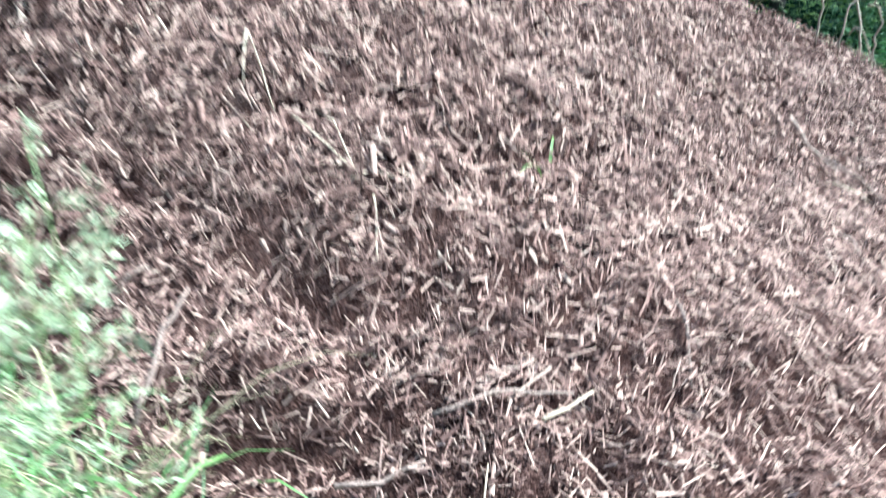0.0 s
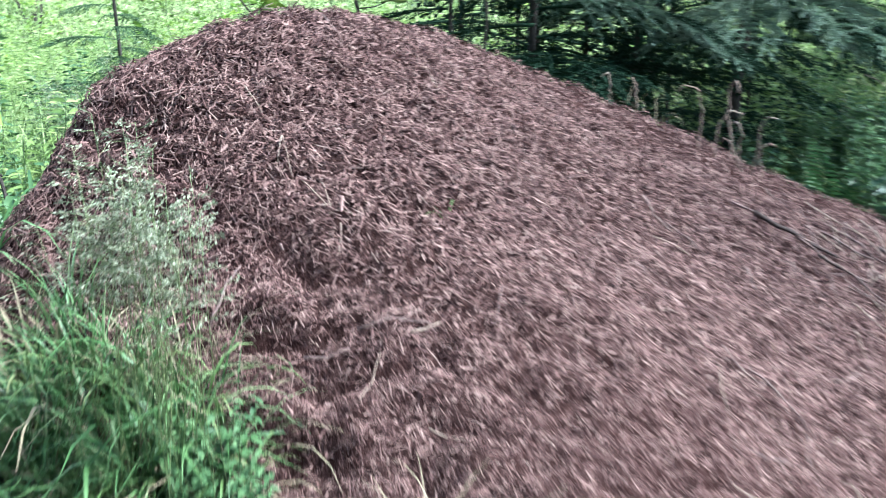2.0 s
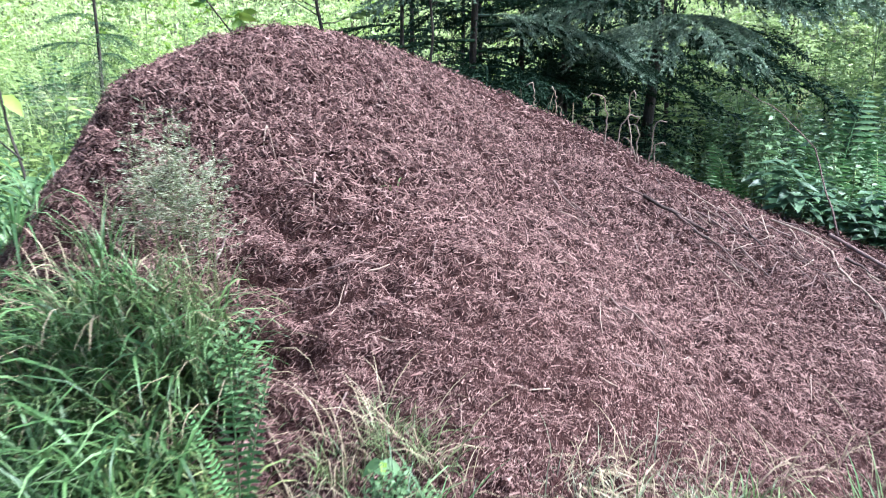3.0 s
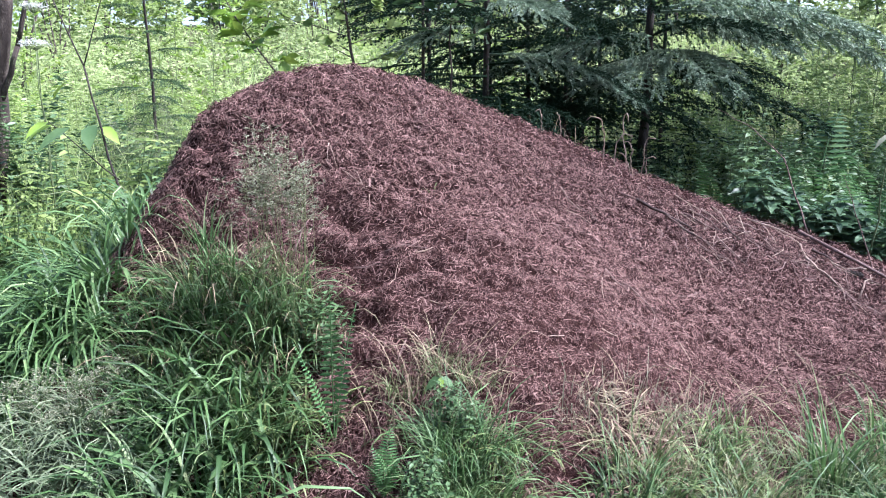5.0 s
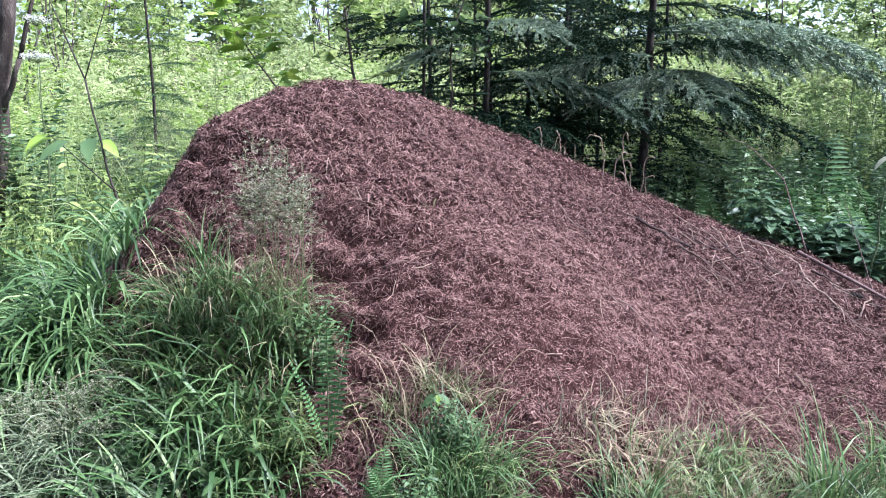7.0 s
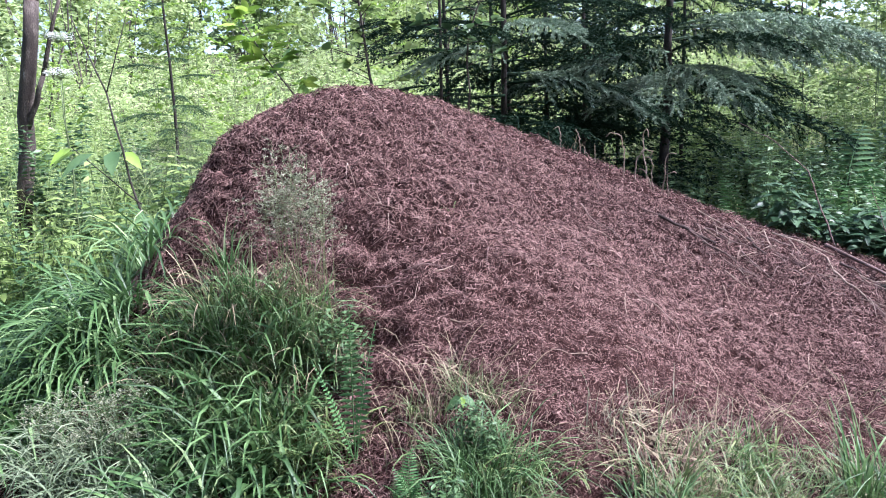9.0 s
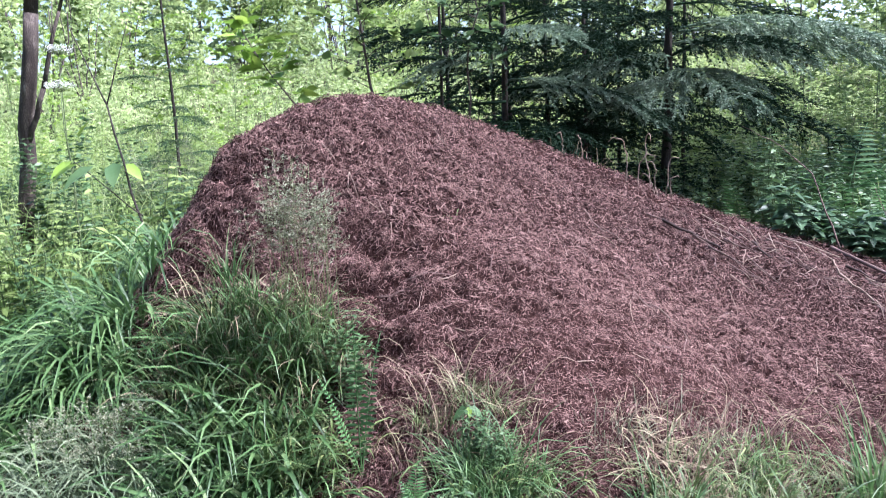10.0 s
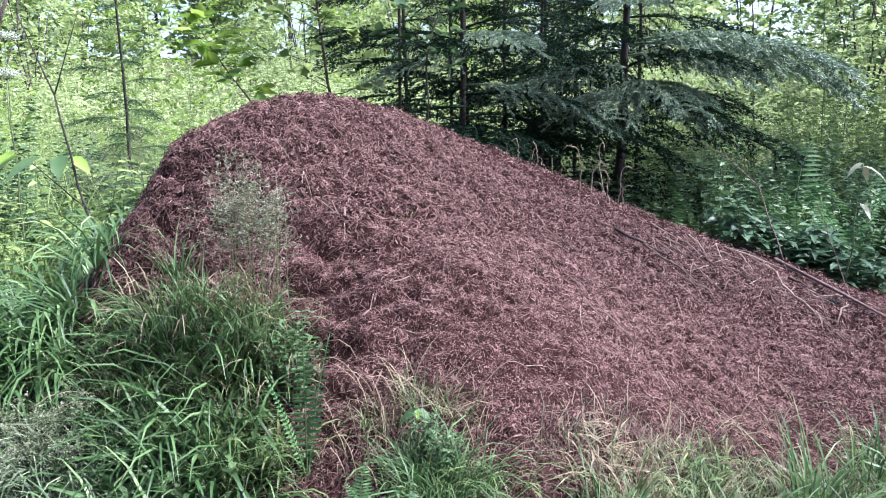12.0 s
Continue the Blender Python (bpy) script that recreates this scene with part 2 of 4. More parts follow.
def part(name, soup, mat, parent, label="", m=None, kind="", smooth=True):
    me = soup.mesh(name, mat, smooth) if isinstance(soup, Soup) else soup
    ob = new(name, me)
    ob.parent = parent
    if m is not None:
        ob.matrix_basis = m
    return tagged(ob, label, kind=kind)


def thing(name, label, category, at=(0, 0, 0), group="", kind="", turn=0.0):
    ob = new(name)
    ob.empty_display_size = 0.1
    ob.matrix_basis = pose(*at, 0, 0, turn)
    return tagged(ob, label, category, group, kind)


def single(name, soup, mat, label, category, at=(0, 0, 0), group="", kind="", turn=0.0):
    ob = new(name, soup.mesh(name, mat))
    ob.matrix_basis = pose(*at, 0, 0, turn)
    return tagged(ob, label, category, group, kind)


# ---- the lie of the land ----
HEAPS = [(1.124, -0.521, 1.763, 0.798, 1.32, -0.423, 1.993), (1.01, 0.673, 2.898, 2.292, 1.167, -0.115, 1.675),
         (0.581, 0.52, 0.966, 0.861, 1.183, -0.123, 2.087), (0.39, -1.02, 1.53, 0.36, 0.66, -0.509, 1.6)]


def heap(x, y):
    """Height of the ant mound: four rounded heaps run together."""
    z = np.zeros_like(np.asarray(x, float))
    for A, cx, cy, sx, sy, th, q in HEAPS:
        c, s = math.cos(th), math.sin(th)
        u, v = (c * (x - cx) + s * (y - cy)) / sx, (-s * (x - cx) + c * (y - cy)) / sy
        z = z + A * np.exp(-(u * u + v * v) ** (q / 2))
    return z * np.clip((4.1 - x) / 0.9, 0, 1) * np.clip((5.1 - y) / 0.9, 0, 1)


def land(x, y):
    """Forest floor: level round the mound, rising gently to the meadow behind."""
    x, y = np.asarray(x, float), np.asarray(y, float)
    z = 0.03 * np.sin(1.3 * x + 0.4) * np.sin(1.1 * y) + 0.02 * np.sin(3.1 * x - y)
    return z + 0.13 * np.clip(y - 6, 0, 45)


# ---- ground ----
def build_ground():
    ax = np.concatenate([-np.geomspace(400, 6.5, 16), np.linspace(-6, 6, 61), np.geomspace(6.5, 400, 16)])
    ay = np.concatenate([-np.geomspace(400, 4.5, 16), np.linspace(-4, 8, 61), np.geomspace(8.5, 400, 18)])
    gx, gy = np.meshgrid(ax, ay)
    gz = land(gx, gy) + np.where((abs(gx) < 7) & (gy < 9), rng.normal(0, 0.012, gx.shape), 0)
    w, k = len(ax), len(ay)
    f = [(j * w + i, j * w + i + 1, (j + 1) * w + i + 1, (j + 1) * w + i) for j in range(k - 1) for i in range(w - 1)]
    s = Soup()
    s.add(np.stack([gx, gy, gz], -1), f)
    single("ground", s, M_SOIL, "dark forest soil under grass and herbs", "ground", kind="structure")


build_ground()

# ---- ant mound ----
rng = np.random.default_rng(21)
RES = 0.026
MX, MY = np.arange(-2.3, 4.2, RES), np.arange(-1.1, 5.2, RES)


def build_relief():
    gx, gy = np.meshgrid(MX, MY)
    z = heap(gx, gy) - 0.022
    r = np.zeros_like(z)
    for j in range(z.shape[0]):
        for i in range(z.shape[1]):
            p = Vector((gx[j, i], gy[j, i], z[j, i]))
            left = min(1.0, max(0.0, (0.75 - p.x) / 0.7))
            left *= min(1.0, max(0.0, (1.38 - p.z) / 0.3))
            a = noise.noise(p * 2.3) * 0.030 + noise.noise(p * 6.5 + Vector((3, 1, 7))) * (0.016 + 0.018 * left)
            q = Vector((p.x * 5 + 9, p.y * 3, p.z * 17))
            a -= max(0.0, 0.42 - abs(noise.noise(q)) * 2.2) * (0.105 + 0.10 * left) * max(0.0, noise.noise(p * 1.7 + Vector((5, 5, 5))) + 0.35)
            r[j, i] = a + noise.noise(Vector((p.x * 11, p.y * 11, p.z * 19))) * 0.027 + noise.noise(p * 32 + Vector((1, 8, 2))) * 0.015
    # crumbled ledges, where litter has slipped: a start, an end and a depth
    for x0, y0, x1, y1, deep in [(-.33, 1.11, -.21, 1.15, .03), (-.24, 1.07, -.08, 1.07, .05), (-.08, 1.07, 0, 1.16, .045), (-.21, .97, 0, 1.02, .04), (-.28, .89, -.15, .91, .07),
                                 (-.15, .91, 0, .95, .05), (-.23, .83, -.11, .89, .05), (-.68, 1.21, -.55, 1.25, .03), (-.78, .97, -.63, 1.01, .04), (-.46, 1.19, -.38, 1.24, .03),
                                 (-.3, .69, -.11, .69, .06), (-.13, .81, 0, .84, .05), (0, .84, .15, .89, .035), (-.33, .93, -.18, .9, .05), (-.16, .7, .09, .63, .045), (-.07, .48, .16, .43, .04),
                                 (.26, .99, .39, 1.01, .02), (1.2, 2.2, 1.6, 2.08, .03)]:
        dx, dy = x1 - x0, y1 - y0
        n = math.hypot(dx, dy)
        u, v = ((gx - x0) * dx + (gy - y0) * dy) / n, ((gy - y0) * dx - (gx - x0) * dy) / n
        v = v + 0.012 * np.sin(u * 90 + x0 * 50) + 0.008 * np.sin(u * 210)
        ends = 1 / (1 + np.exp(-(u + 0.01) / 0.02)) / (1 + np.exp((u - n - 0.01) / 0.02))
        r += 0.75 * ends * deep * (0.45 * np.exp(-((v - 0.035) / 0.03) ** 2) - np.exp(-((v + 0.012) / 0.024) ** 2))
    return z + r * np.clip(z / 0.2, 0.15, 1)


RELIEF = build_relief()


def mound_z(x, y):
    """Relief height by bilinear look-up."""
    u, v = (np.asarray(x) - MX[0]) / RES, (np.asarray(y) - MY[0]) / RES
    i, j = np.clip(u.astype(int), 0, len(MX) - 2), np.clip(v.astype(int), 0, len(MY) - 2)
    a, b = np.clip(u - i, 0, 1), np.clip(v - j, 0, 1)
    return RELIEF[j, i] * (1 - a) * (1 - b) + RELIEF[j, i + 1] * a * (1 - b) + RELIEF[j + 1, i] * (1 - a) * b + RELIEF[j + 1, i + 1] * a * b


def top_z(x, y):
    x, y = np.atleast_1d(np.asarray(x, float)), np.atleast_1d(np.asarray(y, float))
    return np.maximum(mound_z(x, y), land(x, y))


def prisms(soup, mid, way, nor, length, width):
    """Needles and chips: slim three-sided slivers, bent a little."""
    n = len(mid)
    way = unit(way)
    side = unit(np.cross(way, nor))
    up = np.cross(side, way)
    L, W = length[:, None] / 2, width[:, None]
    rows = []
    for e, k in ((-1, 0.6), (1, 0.35)):
        c = mid + way * L * e
        rows += [c - side * W * k, c + up * W * k, c + side * W * k]
    v = np.stack(rows, 1).reshape(-1, 3)
    f = np.array([(0, 1, 4, 3), (1, 2, 5, 4)])
    soup.add(v, (f[None] + (np.arange(n) * 6)[:, None, None]).reshape(-1, 4))


def build_mound():
    mound = thing("ant_mound", "large rounded ant mound of reddish-brown dry needles and twigs", "ant mound")
    gx, gy = np.meshgrid(MX, MY)
    w, k = len(MX), len(MY)
    jj, ii = np.meshgrid(np.arange(k - 1), np.arange(w - 1), indexing="ij")
    a = jj * w + ii
    f = np.stack([a, a + 1, a + w + 1, a + w], -1)
    lo = land(gx, gy) - 0.03
    keep = (RELIEF > lo)[:-1, :-1] | (RELIEF > lo)[1:, 1:]
    s = Soup()
    s.add(np.stack([gx, gy, RELIEF], -1), f[keep])
    part("mound_body", s, M_MOUND, mound, "packed brown litter of the mound, near black for shaded gaps")
    n = 740000
    x, y = U(-1.75, 3.4, n), U(-0.7, 3.3, n)
    h = heap(x, y)
    slope = 1 / np.sqrt(1 + (heap(x + .02, y) - h) ** 2 * 2500 + (heap(x, y + .02) - h) ** 2 * 2500)
    near = np.where(y < 2.5, 1.0, np.where(y < 3.1, 0.4, 0.12)) * np.where(x > 2.7, 0.5, 1.0)
    keep = (h > U(0.03, 0.22, n)) & (U(0, 1, n) < near * np.clip(0.62 / slope, 0, 1) * 1.0)
    x, y = x[keep], y[keep]
    z = mound_z(x, y)
    # less loose litter in cracks and hollows; the near-black body there paints their shade
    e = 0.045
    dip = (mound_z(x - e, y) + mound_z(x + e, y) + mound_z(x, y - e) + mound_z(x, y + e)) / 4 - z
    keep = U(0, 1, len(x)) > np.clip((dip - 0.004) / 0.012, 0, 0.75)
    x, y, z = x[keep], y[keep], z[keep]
    n = len(x)
    e = 0.02
    nor = unit(np.stack([mound_z(x - e, y) - mound_z(x + e, y), mound_z(x, y - e) - mound_z(x, y + e), np.full(n, 2 * e)], -1))
    r = rng.normal(0, 1, (n, 3))
    r -= nor * (r * nor).sum(-1, keepdims=True)
    way = unit(r) + nor * rng.normal(0, 0.30, n)[:, None]
    length = np.clip(rng.lognormal(math.log(0.0185), 0.5, n), 0.007, 0.08)
    fine = 1.12 - 0.26 * np.clip((x - 0.2) / 0.7, 0, 1) * np.clip((2.0 - y) / 0.6, 0, 1)
    fine = fine * (0.72 + 0.28 * np.clip((y - 0.75) / 0.5, 0, 1))
    length = length * fine
    fine = fine * np.where(y > 1.2, 1.25, 1.0)
    width = fine * U(0.0013, 0.0036, n) + (U(0, 1, n) < 0.07) * U(0.001, 0.005, n)
    mid = np.stack([x, y, z], -1) + nor * (U(0.0, 0.025, n))[:, None]
    s = Soup()
    far = y > 1.75
    prisms(s, mid[~far], way[~far], nor[~far], length[~far], width[~far])
    a, b = unit(way[far]) * length[far][:, None] / 2, unit(np.cross(way[far], nor[far])) * width[far][:, None] * 0.6
    up = nor[far] * width[far][:, None] * 0.5
    c = mid[far]
    s.add(np.stack([c - a - b, c - a * 0.2 + b + up, c + a + b * 0.3, c + a * 0.2 - b], 1).reshape(-1, 3), np.arange(4 * len(c)).reshape(-1, 4))
    part("needle_litter", s, M_NEEDLE, mound, "loose brown spruce needles and wood chips", kind="stuff", smooth=False)


build_mound()


# ---- twigs and straws lying on the mound ----
rng = np.random.default_rng(22)
def lying(name, x0, y0, x1, y1, r, mat, label, lift=0.006, rise=0.0, n=8, group=""):
    """A twig or straw that follows the surface between two places."""
    t = np.linspace(0, 1, n)
    x, y = x0 + (x1 - x0) * t, y0 + (y1 - y0) * t
    L = math.hypot(x1 - x0, y1 - y0)
    wob = rng.normal(0, 0.012 * L, n)
    x, y = x - wob * (y1 - y0) / L, y + wob * (x1 - x0) / L
    z = top_z(x, y)
    z = np.maximum(z, np.interp(t, [0, .5, 1], [z[0], z[n // 2], z[-1]])) + r + lift + 0.010 + rise * t
    s = Soup()
    c = np.array([x[0], y[0], z[0]])
    tube(s, np.stack([x, y, z], -1) - c, np.linspace(r, r * 0.55, n), 6)
    return single(name, s, mat, label, name, c, group)


LB_STRAW = "pale dry straw lying on the ant mound"
for a in [(-0.253, 1.266, -0.149, 1.179), (-0.194, 1.259, -0.137, 1.179), (-0.33, 1.326, -0.272, 1.24), (-0.33, 1.326, -0.324, 1.265)]:
    lying("straw", *a, 0.0020, M_STRAW, "long pale straw lying on the mound's face", 0.018, n=5, group="straws on the mound")
lying("straw", -0.489, 1.442, -0.404, 1.381, 0.0028, M_STRAW, "kinked pale straw on the mound's upper face", 0.016, n=5, group="straws on the mound")
for a in [(-0.108, 1.168, -0.093, 1.093), (-0.144, 1.167, -0.083, 1.198), (0.945, 1.239, 0.942, 1.058), (0.062, 0.731, 0.077, 0.877), (1.818, 1.494, 1.773, 1.334), (-0.46, 1.10, -0.50, 1.02)]:
    lying("straw", *a, 0.0021, M_STRAW, LB_STRAW, 0.010, n=5, group="straws on the mound")
lying("twig", -0.375, 0.873, -0.351, 1.032, 0.0045, M_TWIG, "long brown twig lying on the mound's face", 0.014, group="twigs on the mound")
lying("twig", -0.488, 0.989, -0.407, 1.035, 0.004, M_TWIG, "bent pale twig lying on the mound", 0.014, n=5, group="twigs on the mound")
lying("twig", 0.142, 0.925, 0.209, 0.973, 0.0035, M_STRAW, "bent pale twig lying on the mound", 0.014, n=5, group="twigs on the mound")
lying("twig", 0.001, 0.924, 0.184, 0.971, 0.0035, M_TWIG, "bent brown twig lying on the mound", 0.014, group="twigs on the mound")
lying("twig", -0.113, 0.84, -0.003, 0.87, 0.004, M_TWIG, "bent brown twig lying on the mound", 0.014, n=5, group="twigs on the mound")
BRANCH = "dead brown branch lying on the mound's flank"
lying("branch", 1.218, 2.262, 1.53, 2.225, .011, M_BRANCH, "thick dark branch lying on the mound's flank", 0.014, group="dead branches on the flank")
for a, r in [((1.13, 2.28, 1.24, 2.27), .005), ((1.45, 2.17, 1.62, 2.135), .006), ((1.36, 2.25, 1.50, 2.17), .005), ((0.776, 2.04, 0.88, 1.95), .004), ((0.86, 2.0, 0.98, 1.92), .003), ((1.50, 2.36, 1.68, 2.26), .005),
             ((1.60, 2.40, 1.74, 2.24), .004), ((1.66, 2.20, 1.80, 2.03), .004), ((1.72, 2.34, 1.80, 2.22), .006), ((2.24, 2.37, 2.34, 2.31), .008), ((1.96, 2.58, 2.12, 2.55), .005), ((1.83, 2.46, 1.98, 2.40), .005),
             ((2.40, 2.30, 2.56, 2.22), .005), ((2.28, 2.02, 2.44, 1.86), .003), ((1.04, 1.30, 1.20, 1.19), .0030), ((0.97, 1.34, 1.06, 1.24), .0025), ((1.18, 1.18, 1.15, 1.04), .0020), ((1.57, 2.15, 1.71, 1.98), .003)]:
    lying("branch", *a, r * 1.2, M_BRANCH if r > .0055 else M_TWIG, BRANCH, 0.014, n=6, group="dead branches on the flank")
# a pale branch in three bent lengths and a long pole beside it
for a, r in [((2.182, 2.40, 2.163, 2.236), .0055), ((2.163, 2.236, 2.256, 2.104), .0062), ((2.256, 2.104, 2.33, 2.02), .0045), ((2.182, 2.40, 2.12, 2.47), .0035), ((1.907, 2.524, 2.26, 2.52), .0045), ((2.327, 2.291, 2.471, 2.305), .004), ((2.471, 2.305, 2.60, 2.40), .0035),
             ((2.392, 2.036, 2.56, 2.30), .0045), ((1.70, 2.54, 1.77, 2.36), .003), ((1.86, 2.52, 1.85, 2.30), .003), ((2.0, 2.5, 2.02, 2.30), .003), ((1.53, 1.98, 1.63, 1.88), .002), ((0.80, 1.78, 0.94, 1.84), .0022), ((1.62, 2.46, 1.72, 2.32), .0025)]:
    lying("branch", *a, r * 1.25, M_STRAW, "peeled pale branch lying on the mound's flank", 0.014, n=5, group="dead branches on the flank")
lying("branch", 2.25, 2.62, 2.72, 2.00, .0125, M_TWIG, "long straight grey-brown pole lying on the flank", 0.035, n=3, group="dead branches on the flank")
for k in range(96):
    x = U(1.3, 2.65)
    y, t = U(2.0, 2.5) + (1.7 - x) * 0.12, rng.normal(-1.15, 0.75)
    L = U(0.06, 0.17)
    lying("twig", x, y, x + L * math.cos(t), y + L * math.sin(t), U(0.0018, 0.0032), M_STRAW if k % 3 == 0 else M_TWIG, "thin dead twig among fallen branches", 0.012, U(0, .05), 5, "twigs on the mound")


def cone():
    """A dark spruce cone with overlapping scales."""
    s = Soup()
    for k in range(60):
        u = k / 60
        a, r = k * 2.4, 0.019 * math.sin(math.pi * (0.12 + 0.84 * u)) ** 0.7
        c = np.array([[math.cos(a) * r * .6, -0.045 + 0.09 * u, math.sin(a) * r * .6]])
        leaves(s, c, np.array([[math.cos(a), 0.9, math.sin(a)]]), np.array([[math.cos(a), -0.3, math.sin(a)]]), np.array([.020]), np.array([.016]), 0)
    tube(s, [(0, -.045, 0), (0, -.02, 0), (0, .02, 0), (0, .042, 0)], [.006, .014, .013, .004], 8)
    single("spruce_cone", s, M_SPRUCE_BARK, "dark fallen spruce cone beside the branches", "cone", (2.45, 2.27, float(top_z(2.45, 2.27)[0]) + .02), turn=65)


cone()
for k in range(46):
    x, y, a = U(-1.0, 2.2), U(0.5, 2.4), U(0, 6.28)
    if heap(x, y) > 0.3:
        L = U(0.06, 0.17)
        d = k % 2
        lying("straw" if d else "twig", x, y, x + L * math.cos(a), y + L * math.sin(a), U(0.0018, 0.003) if d else U(0.0025, 0.005), M_STRAW if d else M_TWIG,
              "short pale straw on the ant mound" if d else "short brown twig on the ant mound", 0.004, n=5, group="straws on the mound" if d else "twigs on the mound")


# ---- grass ----
rng = np.random.default_rng(23)
def clump_mesh(n, hi, wide, spread, mat, bend=(0.6, 1.9), name="grass_clump", lean=(0.02, 0.5)):
    s = Soup()
    r, a = spread * np.sqrt(U(0, 1, n)), U(0, 6.283, n)
    base = np.stack([r * np.cos(a), r * np.sin(a), np.full(n, -0.02)], -1)
    az = a + rng.normal(0, 0.9, n)
    blades(s, base, az, hi * U(0.5, 1.1, n), wide * U(0.6, 1.2, n), U(*lean, n), U(*bend, n), 5)
    return s.mesh(name, mat)


def grass(me, x, y, label, turn=0, scale=1.0, group="grass clumps", z=None):
    ob = new("grass_clump", me)
    zz = float(top_z(x, y)[0]) if z is None else z
    ob.matrix_basis = pose(x, y, zz, 0, 0, turn) @ Matrix.Scale(scale, 4)
    return tagged(ob, label, "grass", group, "stuff")


SHORT = [clump_mesh(44, 0.25, 0.0085, 0.17, M_YELLOW, (1.2, 3.2)) for _ in range(3)]
REED = [clump_mesh(8, 0.66, 0.022, 0.12, M_GRASS, (1.6, 3.4)) for _ in range(2)]
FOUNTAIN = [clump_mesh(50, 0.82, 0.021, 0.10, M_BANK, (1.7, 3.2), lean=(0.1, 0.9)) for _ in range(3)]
THIN_STRAW = [clump_mesh(14, 0.34, 0.0045, 0.13, M_DRYGRASS, (1.0, 2.9)) for _ in range(2)]
BROAD = [clump_mesh(26, 0.72, 0.028, 0.13, M_GRASS, (1.7, 3.6)) for _ in range(3)]
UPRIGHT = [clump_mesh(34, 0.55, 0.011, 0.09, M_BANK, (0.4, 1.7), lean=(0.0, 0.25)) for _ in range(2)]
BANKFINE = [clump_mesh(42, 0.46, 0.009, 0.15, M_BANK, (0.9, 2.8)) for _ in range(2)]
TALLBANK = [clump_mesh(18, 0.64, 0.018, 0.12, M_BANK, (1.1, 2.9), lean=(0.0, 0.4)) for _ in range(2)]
HAZE = [clump_mesh(26, 0.24, 0.003, 0.14, M_PALE, (0.6, 2.4)) for _ in range(2)]
FINE = [clump_mesh(60, 0.52, 0.009, 0.14, M_GRASS, (0.9, 3.0)) for _ in range(3)]
DULL = [clump_mesh(60, 0.40, 0.008, 0.16, M_GRASS_DULL, (0.7, 2.6)) for _ in range(3)]
DRY = [clump_mesh(60, 0.35, 0.005, 0.12, M_DRYGRASS, (0.8, 2.6)) for _ in range(2)]
TANGLE = clump_mesh(46, 0.20, 0.006, 0.09, M_DRYGRASS, (0.4, 2.6), lean=(0.4, 1.5))
STALKS = [clump_mesh(7, 0.36, 0.006, 0.07, M_DRYGRASS, (1.0, 2.9)) for _ in range(3)]
LB_BROAD = "clump of broad arching bright green grass blades"
LB_FINE = "tuft of fine green grass at the mound's foot"
LB_DULL = "tuft of grey-green thin grass at the mound's edge"
LB_DRY = "tuft of withered straw-coloured grass"
PALE = [clump_mesh(120, 0.36, 0.0075, 0.16, M_SAGE, (1.4, 3.0)) for _ in range(2)]
for x, y in [(-0.8, 0.12), (-0.85, 0.3), (-0.82, 0.0), (-0.95, 0.1), (-1.08, 0.2), (-0.9, 0.22), (-1.0, -0.05),  (-0.72, 0.02), (-1.1, 0.12), (-0.9, 0.02), (-1.05, 0.3)]:
    grass(PALE[rng.integers(2)], x, y, "tuft of very fine pale grass arching over", U(0, 360), U(0.85, 1.2))
# foreground bank
for x, y, sc in [(-0.42, 0.0, .82), (-0.32, 0.12, .7), (-0.62, 0.12, .8), (-0.38, -0.22, .9), (-0.7, -0.15, .6), (-0.5, 0.25, .7), (-0.62, 0.36, .62), (-0.35, 0.34, .58), (-0.45, 0.42, .5), (-0.22, 0.05, .5), (-0.55, -0.05, .8)]:
    grass(BROAD[rng.integers(3)], x, y, LB_BROAD, U(0, 360), sc)
for x, y, sc in [(-0.36, -0.2, .8), (-0.5, -0.05, .8), (-0.62, 0.25, .8), (-0.45, 0.15, .8)]:
    grass(REED[rng.integers(2)], x, y, "few wide blue-green reed-like grass blades", U(0, 360), sc)
for k in range(10):
    x, y = U(-0.95, -0.24), U(-0.35, 0.4)
    grass(FINE[k % 3], x, y, LB_FINE, U(0, 360), U(0.55, 0.9))
for k in range(10):
    x, y = U(-0.95, -0.24), U(0.35, 0.74)
    grass((BANKFINE + DULL[:1] + FINE[:1])[k % 4], x, y, LB_FINE, U(0, 360), U(0.45, 0.75))
for k in range(30):
    x, y = U(-1.0, -0.24), U(0.35, 0.9)
    grass((THIN_STRAW + DRY)[k % 4 if k % 4 < 3 else 0], x, y, LB_DRY, U(0, 360), U(0.6, 1.0) if k % 4 < 2 else U(.35, .5))
for k in range(15):
    x, y, a, sc = U(-0.8, -0.22), U(-0.15, 0.3), U(0, 360), U(0.7, 1.0)
    if k % 5 < 3:
        grass(TALLBANK[k % 2], x, y, "tall green grass blades at the mound's foot, lightened as if sunlit", a, sc)
for k in range(8):
    x = U(0.72, 1.7)
    grass(HAZE[k % 2], x, U(0.3, 0.5) + max(0, x - 0.9) * 0.55, "thin greyish withered grass on the mound's foot", U(0, 360), U(0.6, 1.0))
for k in range(16):
    x, y = U(0.3, 0.64), U(-0.2, 0.16)
    grass((BANKFINE + SHORT[:1])[k % 3], x, y, LB_FINE, U(0, 360), U(0.4, 0.6))
for k in range(11):
    x = U(0.86, 1.6)
    grass((BANKFINE + SHORT[:1])[k % 3], x, U(0.05, 0.34) + (x - 0.9) * 0.45, LB_FINE, U(0, 360), U(0.35, 0.55))
